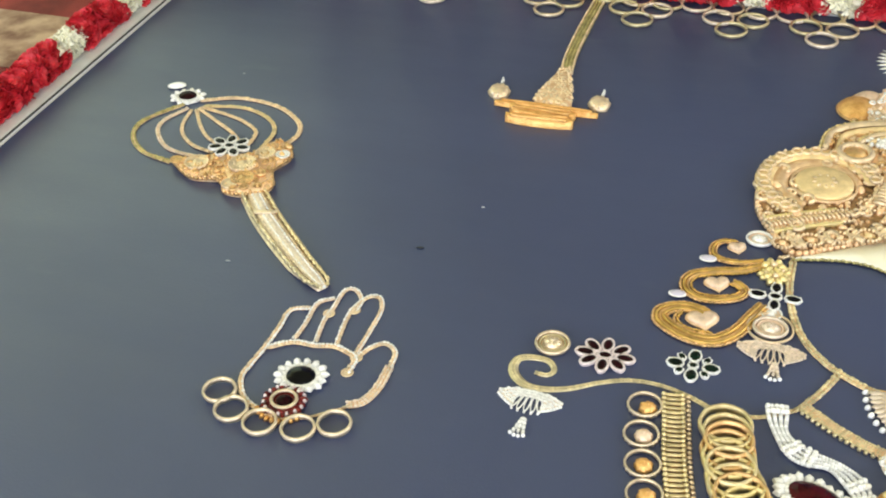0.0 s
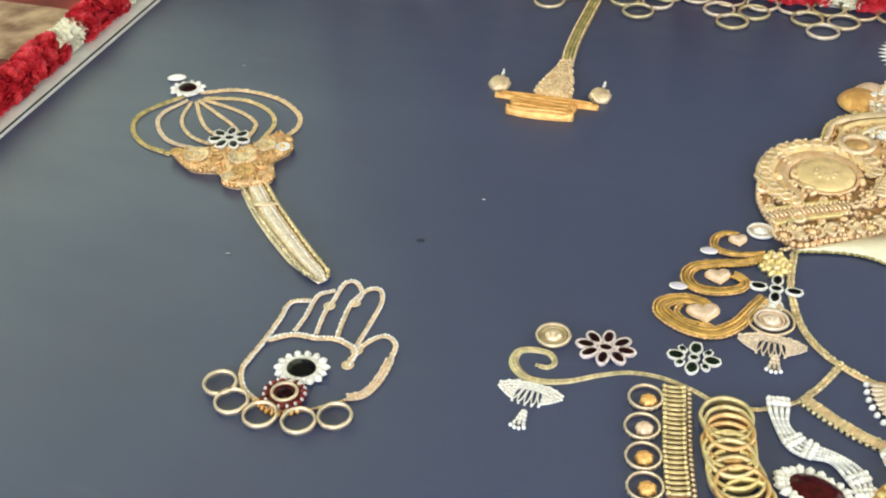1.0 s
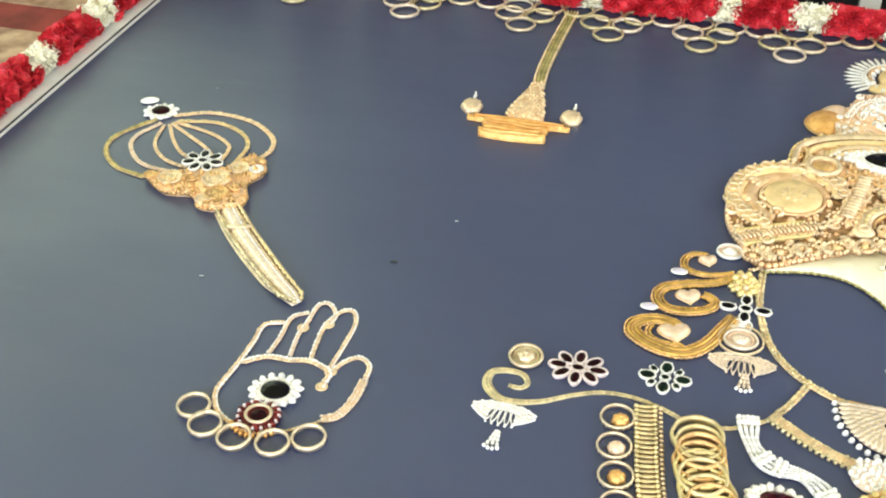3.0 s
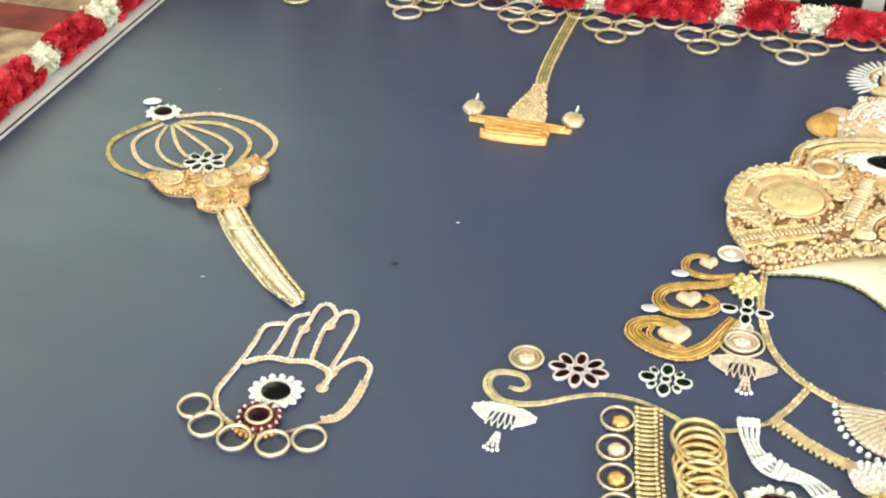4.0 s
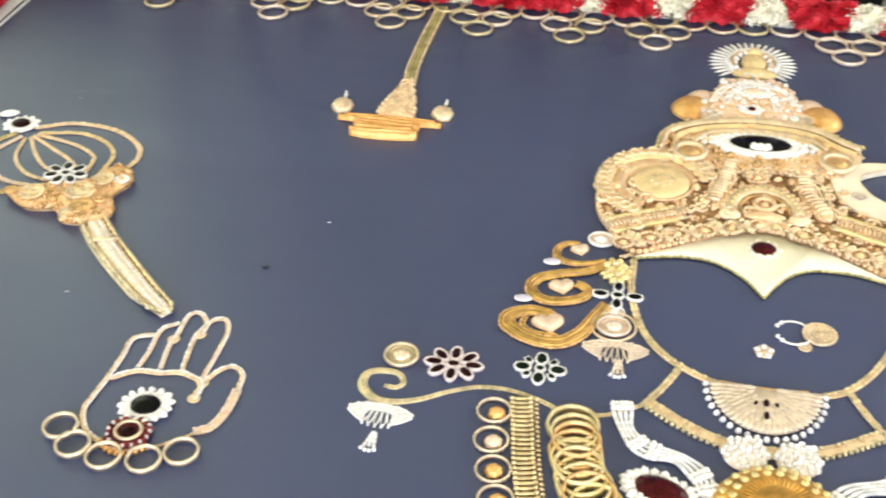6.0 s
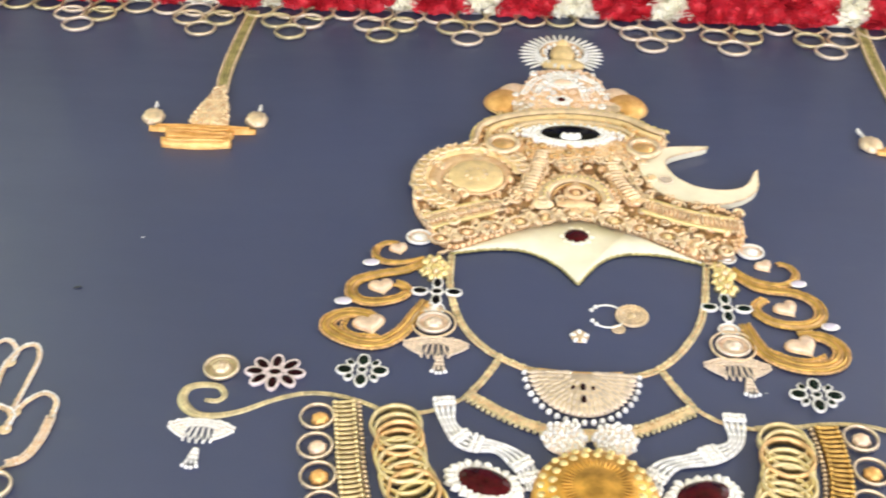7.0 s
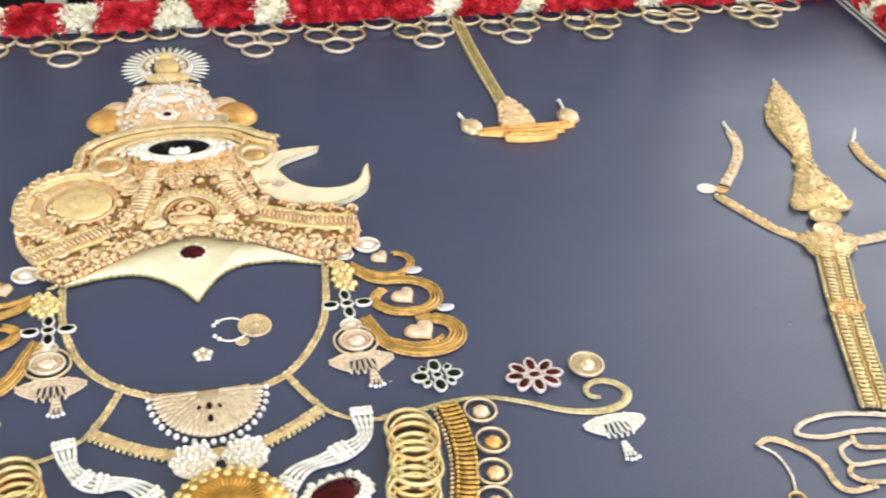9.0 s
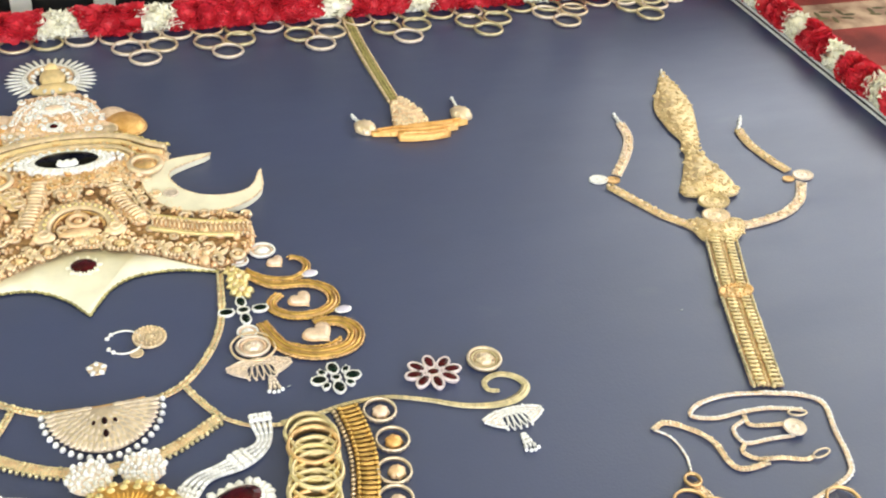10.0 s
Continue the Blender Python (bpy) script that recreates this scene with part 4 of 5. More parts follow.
rosette(x, y, 0.0165, FAN, "round pale gold medal on the palm chains", "gold_medal", 2).location.z = 0.004
for q, rx, t in (((0.926, -0.660), 0.015, 0.25), ((0.938, -0.580), 0.014, -0.2)):
    th = thing("chain_loop", q[0], q[1], 0, "open end loop of a pale gold chain", "chain", "palm chains")
    v = raw()
    ring(v, q[0], q[1], 0, rx, 0.006, 0.0016, 20, 5, t)
    put("loop", v, ROPE, th)
x, y = (0.723, -0.66)
bangle(x, y, 0.013, "small gold ring joining palm chains", "", 0.0022, GOLD, knots=8)
for q in ((0.701, -0.696), (0.904, -0.745), (0.727, -0.718)):
    bangle(q[0], q[1], 0.0245, "small pale gold bangle below the second palm", "palm bangles", 0.0021, GOLD, knots=16)

# ---- the face ----
flat_chain([(-0.207, -0.058), (-0.205, -0.142), (-0.185, -0.222), (-0.151, -0.275), (-0.102, -0.311), (-0.046, -0.33), (0.002, -0.334)], 0.0125, SNAKE, "flat straw gold chain laid round the face", "gold_chain", "face chains", 2)
flat_chain([(0.002, -0.334), (0.059, -0.325), (0.105, -0.302), (0.149, -0.245), (0.179, -0.172), (0.197, -0.057)], 0.0125, SNAKE, "flat straw gold chain laid round the face", "gold_chain", "face chains", 2)
th = base("brow_plate", [(-0.207, -0.052), (0.19, -0.053), (-0.009, -0.118)], "cream brow plate edged with gold beads", "ornament")
brow = [q for run in ([(-0.207, -0.055), (-0.147, -0.019), (-0.082, 0.022), (-0.0, 0.066)], [(-0.0, 0.066), (0.077, 0.021), (0.139, -0.02), (0.192, -0.056)], [(0.192, -0.056), (0.132, -0.038), (0.068, -0.039), (0.025, -0.067), (-0.008, -0.12)], [(-0.009, -0.12), (-0.038, -0.077), (-0.083, -0.044), (-0.137, -0.039), (-0.207, -0.055)]) for q in [(w.x, w.y) for w in smooth_path(run, 0.008)][:-1]]
v = raw()
slab(v, brow, 0.001, 0.006, 0.02)
put("plate", v, CREAM, th)
v = raw()
for run in ([(0.192, -0.056), (0.132, -0.038), (0.068, -0.039), (0.025, -0.067), (-0.008, -0.12)], [(-0.009, -0.12), (-0.038, -0.077), (-0.083, -0.044), (-0.137, -0.039), (-0.207, -0.055)]):
    links(v, run, 0.0065, 0.001)
put("edging", v, OLIVE, th, "fine olive gold bead edge")
x, y = (-0.007, -0.004)
stone_disc(x, y, 0.025, RUBY, CREAM, "oval ruby stone set in the brow plate", petals=10, sy=0.9, inner=0.84).location.z = 0.006
x, y = (0.033, -0.194)
th = thing("nose_ring", x, y, 0, "open white stone nose ring with gold disc", "nose ring")
v = raw()
ring(v, x, y, 0, 0.026, 0.026, 0.0016, 14, 6, 0, 10, 152)
ring(v, x, y, 0, 0.026, 0.026, 0.0016, 14, 6, 0, 208, 350)
put("hoop", v, SILVER, th)
v = raw()
for a in (130, 152, 208, 230):
    blob(v, x + 0.026 * math.cos(radians(a)), y + 0.026 * math.sin(radians(a)), 0.001, 0.0042, 0.0035, 0.005, radians(a), 6, 2)
put("pave", v, SILVER, th)
x, y = (0.07, -0.191)
rosette(x, y, 0.025, PALE, "round gold flower disc on the nose ring", "nose_disc", 3)
x, y = (0.048, -0.222)
rosette(x, y, 0.010, PALE, "small gold flower on the nose ring", "nose_flower", 1)
x, y = (-0.01, -0.243)
th = rosette(x, y, 0.013, PALE, "small gold flower stud on blue sheet", "nose_stud", 1)
v = raw()
for i in range(5):
    a = i * 1.2566 + 1.57
    blob(v, x + 0.010 * math.cos(a), y + 0.010 * math.sin(a), 0, 0.006, 0.0045, 0.005, a, 6, 2)
put("petal_ring", v, SILVER, th)

# ---- crown: plaques from the base up ----
CR = "crown pieces"
# the plate's darker colour supplies the shade between the scrolls
plaque([(-0.28, 0.131), (-0.268, 0.198), (-0.227, 0.248), (-0.177, 0.269), (-0.11, 0.239), (0.001, 0.228), (0.109, 0.239), (0.133, 0.174), (0.181, 0.112), (0.264, 0.083), (0.266, 0.042), (0.25, -0.011), (0.2, -0.043), (0.113, 0.008), (-0.001, 0.058), (-0.119, 0.008), (-0.209, -0.041), (-0.247, 0.009), (-0.272, 0.062)], 0.024, PALE, SHADED, "broad chased antique gold crown plaque", "crown_plaque", 0, 0.010, second=ANTIQUE, relief=1.1, fill=0.95)
LIFT = 0.012
for run, w in (([(-0.251, 0.018), (-0.195, 0.049), (-0.129, 0.08)], 0.030), ([(0.111, 0.094), (0.185, 0.061), (0.263, 0.042)], 0.030)):
    th = base("serrated_band", run, "serrated antique gold band across the crown", "ornament", CR)
    th.location.z = LIFT
    v, b = raw(), raw()
    strip(v, run, [w], LIFT, 0.004)
    put("band", v, ANTIQUE, th)
    for q, d, s in sides(smooth_path(run, 0.0075)):
        blob(b, q.x, q.y, LIFT + 0.003, 0.0022, w * 0.36, 0.008, math.atan2(d.y, d.x) + 0.3, 6, 2)
        for f in (-0.5, 0.5):
            blob(b, q.x + s.x * w * f, q.y + s.y * w * f, LIFT, 0.004, 0.004, 0.008, 0, 6, 2)
    put("serration", b, PALE, th)
    for f in (-0.62, 0.62):
        v = raw()
        strip(v, [(q.x + n.x * w * f, q.y + n.y * w * f) for q, d, n in sides(smooth_path(run, 0.03))], [0.005], LIFT, 0.008)
        put("rail", v, YELLOW, th)
for run in ([(-0.227, -0.025), (-0.165, 0.004), (-0.091, 0.034), (-0.013, 0.061)], [(0.013, 0.062), (0.082, 0.033), (0.15, 0.002), (0.22, -0.03)]):
    for q, d, w in sides(smooth_path(run, 0.046)):
        medallion(q.x, q.y, 0.0185, "round chased gold medallion along the crown rim", z=LIFT, sy=0.85)
        th = thing("leaf_scroll", q.x + d.x * 0.023, q.y + d.y * 0.023, LIFT, "pair of curled gold leaves between rim medallions", "ornament", CR)
        v = raw()
        for f in (-1, 1):
            px, py = q.x + d.x * 0.023 + w.x * f * 0.010, q.y + d.y * 0.023 + w.y * f * 0.010
            ring(v, px, py, LIFT, 0.0085, 0.0075, 0.0028, 14, 5, f * 1.2, 20, 300, 1.4)
            blob(v, px + d.x * 0.004, py + d.y * 0.004, LIFT, 0.011, 0.0045, 0.009, math.atan2(d.y, d.x) + f * 0.8, 7, 2)
        put("leaves", v, PALE, th)
    chain(run, 0.008, PALE, "beaded gold chain edging the crown rim", group=CR, z=0.0).location.y -= 0.026
for c, r, lab in (((-0.176, 0.160), 0.048, "large round embossed gold disc in the crown"),):
    th = thing("crown_disc", c[0], c[1], LIFT, lab, "ornament", CR)
    v = raw()
    lathe(v, c[0], c[1], LIFT, [(r, 0), (r, 0.006), (r * 0.95, 0.009), (r * 0.6, 0.010), (r * 0.34, 0.010), (r * 0.28, 0.012), (r * 0.1, 0.012)], 36)
    put("disc", v, DISC, th)
    v = raw()
    ring(v, c[0], c[1], LIFT, r * 1.10, r * 1.10, 0.003, 40, 6)
    put("rim", v, ANTIQUE, th)
    v = raw()
    for i in range(9):
        a = i * 0.698
        blob(v, c[0] + r * 0.34 * math.cos(a), c[1] + r * 0.34 * math.sin(a), LIFT + 0.010, 0.005, 0.003, 0.0025, a, 6, 2)
    put("petal_ring", v, PALE, th)
th = thing("shell_band", -0.183, 0.158, LIFT, "broad chased gold shell band round the disc", "ornament", CR)
for rr, ww, hh, m in ((0.090, 0.032, 0.009, DISC), (0.063, 0.026, 0.006, ANTIQUE)):
    v = raw()
    strip(v, [(-0.183 + rr * math.cos(radians(a)), 0.158 + rr * 1.06 * math.sin(radians(a))) for a in range(15, 256, 20)], [ww * 0.7, ww, ww, ww * 0.8], LIFT, hh, 0.006, 0.5)
    put("band", v, m, th)
v = raw()
for k in range(24):
    a = radians(18 + k * 10)
    ring(v, -0.183 + 0.092 * math.cos(a), 0.158 + 0.097 * math.sin(a), LIFT + 0.005, 0.0095, 0.0085, 0.0024, 12, 5, a, 0, 300 if k % 2 else 360, 1.4)
put("scrollwork", v, PALE, th)
x, y = (-0.005, 0.121)
th = thing("crown_arch", x, y, LIFT, "beaded gold arch framing a plain gold idol shape", "ornament", CR)
for rr, tube, m in ((0.054, 0.011, PALE), (0.040, 0.003, GOLD)):
    v = raw()
    ring(v, x, y - 0.02, LIFT, rr, rr * 1.15, tube, 30, 8, 0, -10, 190, 0.55 if tube > 0.01 else 1.4)
    put("arch", v, m, th)
v = raw()
for i in range(22):
    a = radians(-10 + i * 200 / 21)
    blob(v, x + 0.068 * math.cos(a), y - 0.02 + 0.078 * math.sin(a), LIFT, 0.0060, 0.006, 0.008, a, 6, 2)
put("beading", v, ANTIQUE, th)
v = raw()
for i in range(17):
    a = radians(0 + i * 180 / 16)
    blob(v, x + 0.054 * math.cos(a), y - 0.02 + 0.062 * math.sin(a), LIFT + 0.011, 0.0042, 0.0042, 0.0035, a, 7, 2)
put("bosses", v, YELLOW, th)
v = raw()
slab(v, outline([(x - 0.036, y - 0.03), (x + 0.036, y - 0.03), (x + 0.03, y + 0.012), (x, y + 0.028), (x - 0.03, y + 0.012)]), LIFT, 0.003)
put("recess", v, GAP_BROWN, th, "recess darkened to a shade brown")
v = raw()
ring(v, x, y - 0.006, LIFT + 0.002, 0.016, 0.017, 0.005, 20, 6, 0, 0, 360, 1.3)
blob(v, x, y - 0.006, LIFT + 0.002, 0.009, 0.010, 0.012, 0, 10, 4)
blob(v, x, y + 0.018, LIFT + 0.002, 0.008, 0.012, 0.012, 0, 10, 4)
blob(v, x, y - 0.034, LIFT + 0.002, 0.036, 0.012, 0.010, 0, 14, 4)
put("idol", v, ANTIQUE, th)
for dx in (-0.056, 0.056):
    v = raw()
    blob(v, x + dx, y - 0.034, LIFT, 0.020, 0.017, 0.012, 0, 12, 4)
    ring(v, x + dx, y - 0.034, LIFT + 0.008, 0.008, 0.008, 0.003, 14, 5)
    put("boss", v, PALE, th)
for c, r in (((-0.07, 0.194), 0.020), ((0.075, 0.197), 0.020), ((-0.102, 0.116), 0.018), ((0.093, 0.111), 0.018), ((-0.067, 0.108), 0.015), ((0.056, 0.11), 0.015), ((-0.015, 0.205), 0.018), ((-0.234, 0.08), 0.020), ((-0.262, 0.114), 0.013)):
    medallion(c[0], c[1], r, "round chased gold boss on the crown", "crown_boss", z=LIFT, beads=12)
for run in ([(-0.11, 0.235), (-0.085, 0.176), (-0.105, 0.104), (-0.129, 0.081)], [(0.077, 0.229), (0.093, 0.168), (0.104, 0.12), (0.135, 0.091)], [(-0.055, 0.217), (0.002, 0.241), (0.056, 0.219)]):
    chain(run, 0.010, PALE, "thick beaded gold chain on the crown", group=CR, rows=2, z=LIFT)
for run in ([(-0.06, 0.248), (-0.071, 0.188), (-0.088, 0.118)], [(0.063, 0.217), (0.071, 0.164), (0.097, 0.108)]):
    th = base("serrated_column", run, "serrated gold column beside the crown arch", "ornament", CR)
    th.location.z = LIFT
    v, b = raw(), raw()
    strip(v, run, [0.034], LIFT, 0.004)
    put("band", v, ANTIQUE, th)
    for q, d, s in sides(smooth_path(run, 0.010)):
        blob(b, q.x, q.y, LIFT + 0.003, 0.0034, 0.015, 0.009, math.atan2(d.y, d.x), 7, 2)
    put("serration", b, PALE, th)
# middle tier
plaque([(-0.178, 0.302), (-0.142, 0.371), (-0.024, 0.396), (0.088, 0.381), (0.158, 0.324), (0.156, 0.276), (0.103, 0.23), (0.001, 0.228), (-0.11, 0.225), (-0.171, 0.243)], 0.018, GOLD, ANTIQUE, "chased gold middle tier of the crown", "crown_tier", 0.004, 0.012, second=PALE)
for run, w in (([(-0.174, 0.269), (-0.161, 0.329), (-0.1, 0.368), (-0.008, 0.385), (0.082, 0.372), (0.137, 0.33), (0.168, 0.314)], 0.034), ([(-0.131, 0.277), (-0.094, 0.331), (-0.01, 0.349), (0.074, 0.334), (0.113, 0.291)], 0.022)):
    th = base("crown_moulding", run, "curved gold moulding over the crown eye", "ornament", CR)
    th.location.z = 0.016
    # the narrow brown row stands for the shade in the moulding's groove
    for off, ww, hh, m in ((0.24, 0.56, 0.010, PALE), (-0.10, 0.16, 0.006, GAP_BROWN), (-0.34, 0.40, 0.009, DISC)):
        v = raw()
        pts = [(q.x + n.x * off * w, q.y + n.y * off * w) for q, d, n in sides(smooth_path(run, 0.02))]
        strip(v, pts, [w * ww * 0.55, w * ww, w * ww, w * ww, w * ww * 0.55], 0.016, hh, 0.006, 0.5)
        put("row", v, m, th)
    v = raw()
    links(v, run, 0.0085, 0.017, w * 0.50, 0.85)
    put("edging", v, YELLOW, th)
for c in ((-0.131, 0.262), (0.121, 0.267)):
    volute(c[0], c[1], 0.032, "gold volute scroll at the tier end", 0.016)
x, y = (-0.013, 0.306)
th = thing("eye_brooch", x, y, 0.018, "pointed black stone in a white stone oval", "brooch", CR)
v = raw()
lathe(v, x, y, 0.016, [(0.082, 0), (0.082, 0.004), (0.074, 0.007)], 30, 1, 0.46)
put("setting", v, SILVER, th)
v = raw()
for i in range(30):
    a = i * 0.2094
    blob(v, x + 0.076 * math.cos(a), y + 0.035 * math.sin(a), 0.020, 0.0065, 0.005, 0.006, a, 6, 2)
    blob(v, x + 0.066 * math.cos(a), y + 0.029 * math.sin(a), 0.021, 0.0055, 0.0045, 0.005, a, 6, 2)
for s in (-1, 1):
    for i in range(6):
        blob(v, x + s * 0.088 + 0.011 * math.cos(i * 1.047), y + 0.004 + 0.010 * math.sin(i * 1.047), 0.018, 0.007, 0.005, 0.007, i * 1.047, 6, 2)
put("pave", v, SILVER, th)
v = raw()
lathe(v, x + 0.004, y + 0.002, 0.022, [(0.056, 0), (0.050, 0.004), (0.03, 0.006)], 24, 1, 0.46)
put("stone", v, ONYX, th)
v = raw()
blob(v, x + 0.004, y - 0.015, 0.025, 0.021, 0.010, 0.006, 0, 12, 3)
for dx in (-0.012, 0, 0.012):
    blob(v, x + 0.004 + dx, y - 0.013, 0.028, 0.006, 0.006, 0.005, 0, 6, 2)
put("claw", v, SILVER, th)
# upper tier
plaque([(-0.108, 0.372), (-0.112, 0.431), (-0.09, 0.499), (-0.063, 0.547), (0.024, 0.55), (0.056, 0.51), (0.069, 0.435), (0.065, 0.376), (-0.024, 0.389)], 0.015, SILVER, ANTIQUE, "white stone upper tier of the crown", "crown_upper_tier", 0.004, 0.016, second=BLUSH)
for c, r, m in (((-0.130, 0.440), 0.039, TRAY), ((0.104, 0.438), 0.039, TRAY), ((-0.112, 0.478), 0.031, BLUSH), ((0.086, 0.474), 0.031, BLUSH)):
    th = thing("gold_dome", c[0], c[1], 0, "rounded gold dome at the crown side", "ornament", CR)
    v = raw()
    blob(v, c[0], c[1], 0, r, r * 1.1, r * 0.62, 0.3, 24, 8)
    put("dome", v, m, th)
    v = raw()
    ring(v, c[0], c[1], 0, r * 0.98, r * 1.08, 0.0028, 28, 6, 0.3)
    put("rim", v, GOLD, th)
for c, r, m in (((-0.094, 0.407), 0.021, PALE), ((0.068, 0.411), 0.021, PALE), ((-0.056, 0.408), 0.014, BLUSH), ((0.018, 0.41), 0.014, BLUSH), ((-0.066, 0.477), 0.016, SILVER), ((0.028, 0.479), 0.016, SILVER)):
    rosette(c[0], c[1], r, m, "small flower boss on the upper crown", "crown_flower", 1, CR).location.z = 0.018
x, y = (-0.023, 0.422)
stone_disc(x, y, 0.020, RUBY, SILVER, "small ruby in white stones on the crown", petals=9, inner=0.4).location.z = 0.02
x, y = (-0.018, 0.49)
stone_disc(x, y, 0.024, BLUSH, SILVER, "pale oval stone in white stones", petals=10, sx=1.5, inner=0.5).location.z = 0.02
for run in ([(-0.092, 0.454), (-0.076, 0.5), (-0.047, 0.526), (-0.021, 0.537), (0.012, 0.524), (0.045, 0.501), (0.058, 0.454)], [(-0.07, 0.45), (-0.053, 0.5), (-0.02, 0.524), (0.014, 0.486), (0.026, 0.43)]):
    chain(run, 0.008, SILVER, "white stone arch on the upper crown", "stone_arch", CR, 2, z=0.018)
# halo
x, y = (-0.016, 0.648)
th = thing("halo_brooch", x, y, 0, "radiating white stone halo round plain gold idol", "brooch", CR)
for i in range(27):
    a = radians(-42 + i * 264 / 26)
    v = raw()
    blob(v, x + 0.069 * math.cos(a), y + 0.076 * math.sin(a), 0.002, 0.021, 0.0044, 0.0034, a, 6, 2)
    blob(v, x + 0.052 * math.cos(a), y + 0.056 * math.sin(a), 0, 0.006, 0.005, 0.007, a, 6, 2)
    put("ray", v, SILVER, th)
for rr, m in ((0.048, SILVER), (0.040, ANTIQUE)):
    v = raw()
    ring(v, x, y, 0, rr, rr * 1.1, 0.0035, 30, 6, 0, -40, 220, 1.6)
    put("arch", v, m, th)
v = raw()
blob(v, x + 0.003, y + 0.002, 0, 0.027, 0.042, 0.016, 0, 12, 4)
blob(v, x + 0.003, y + 0.034, 0, 0.016, 0.018, 0.020, 0, 10, 4)
blob(v, x + 0.003, y - 0.045, 0, 0.046, 0.022, 0.014, 0, 12, 4)
put("idol", v, DISC, th)
v = raw()
for i in range(16):
    a = i * 0.3927
    blob(v, x + 0.036 * math.cos(a), y - 0.010 + 0.05 * math.sin(a), 0.004, 0.008, 0.006, 0.008, a, 6, 2)
put("beading", v, SILVER, th)
# crescent
CRES_OUT, CRES_IN = [(0.239, 0.287), (0.164, 0.276), (0.113, 0.23), (0.122, 0.156), (0.171, 0.109), (0.248, 0.105), (0.304, 0.146), (0.317, 0.213)], [(0.314, 0.209), (0.288, 0.159), (0.244, 0.144), (0.196, 0.157), (0.165, 0.193), (0.163, 0.241), (0.239, 0.283)]
cres = [(w.x, w.y) for w in smooth_path(CRES_OUT, 0.007)] + [(w.x, w.y) for w in smooth_path(CRES_IN, 0.007)][1:-1]
th = base("crescent", CRES_OUT, "cream crescent plate edged with fine gold", "ornament", CR)
bm = bmesh.new()
n = len(cres)
o = th.location
low, top = [bm.verts.new((px - o.x, py - o.y, 0.001)) for px, py in cres], [bm.verts.new((px - o.x, py - o.y, 0.014)) for px, py in cres]
bm.faces.new(top)
for i in range(n):
    bm.faces.new((low[i], low[(i + 1) % n], top[(i + 1) % n], top[i]))
bmesh.ops.recalc_face_normals(bm, faces=bm.faces[:])
part("plate", bm, CREAM, th, "", False)
v = raw()
links(v, CRES_OUT, 0.0045, 0.012)
links(v, CRES_IN, 0.0045, 0.012)
put("edging", v, PALE, th)
x, y = (0.153, 0.169)
rosette(x, y, 0.013, FAN, "pale oval boss on the crescent", "crescent_boss", 1, CR).location.z = 0.014

# the raised crown pieces sit a little nearer the brow
for ob in [o for o in bpy.data.objects if o.get("group") == CR and o.parent is None and o.name.split(".")[0] not in ("halo_brooch", "crescent", "crescent_boss")]:
    ob.location.y -= 0.009 if ob.location.z > 0.01 else 0.004

# ---- hair curls and ear ornaments, both sides ----
def ear_side(curls, hearts, crystals, studs, flowers, cross, disc, fan, stone, side):
    for pts, w, n, lab in zip(curls, (0.015, 0.022, 0.029, 0.012), (3, 4, 5, 2), ("small gold ribbed necklace curl beside the crown", "gold ribbed necklace laid as a hair curl", "wide gold ribbed necklace laid as hair curl", "inner gold band of the hair curl")):
        curl(pts, w, lab, strands=n)
    for (px, py), r in zip(hearts, (0.015, 0.020, 0.025)):
        pear(px, py, r * 0.88, BLUSH, "blush heart-shaped stone inside a gold curl", 0.5 * side, "heart_stone", heart=True)
    for px, py in crystals:
        pear(px, py, 0.0095, LILAC, "small lilac crystal beside a hair curl", 0.1, sx=1.35, rim=SILVER)
    for (px, py), r in zip(studs, (0.024, 0.019, 0.018, 0.018)):
        coil(px, py, r * 0.92, "round white stone stud near the temple", "stone_stud", "temple studs", (SILVER, BLUSH, SILVER), SILVER, 0.9)
    for (px, py), r in zip(flowers, (0.019, 0.018, 0.013, 0.013)):
        th = thing("gold_flower", px, py, 0, "pale yellow gold flower beside the face", "ornament", "ear flowers")
        v = raw()
        for i in range(6):
            a = i * 1.0472
            blob(v, px + r * 0.6 * math.cos(a), py + r * 0.6 * math.sin(a), 0, r * 0.5, r * 0.36, r * 0.6, a, 8, 3)
        put("petal_ring", v, YELLOW, th)
        v = raw()
        blob(v, px, py, r * 0.3, r * 0.3, r * 0.3, r * 0.45, 0, 8, 3)
        put("centre", v, PALE, th)
    flower_brooch(cross[0], cross[1], 0.037, 4, stone, "cross brooch of dark green stones in white bezels", "ear brooches", 0.80)
    coil(disc[0], disc[1], 0.026, "round white stone ear disc", "ear_disc", "ear discs", (FAN, BLUSH, FAN), FAN, 0.9)
    bangle(disc[0], disc[1], 0.034, "fine pale ring behind the ear disc", "ear rings", 0.0018, PALE, knots=12)
    fan_earring(fan[0], fan[1], 0.088, "pale fan earring with white stones and drop", FAN, 0.0, True, "ear fans", shift=(0.012 * side, 0.006))


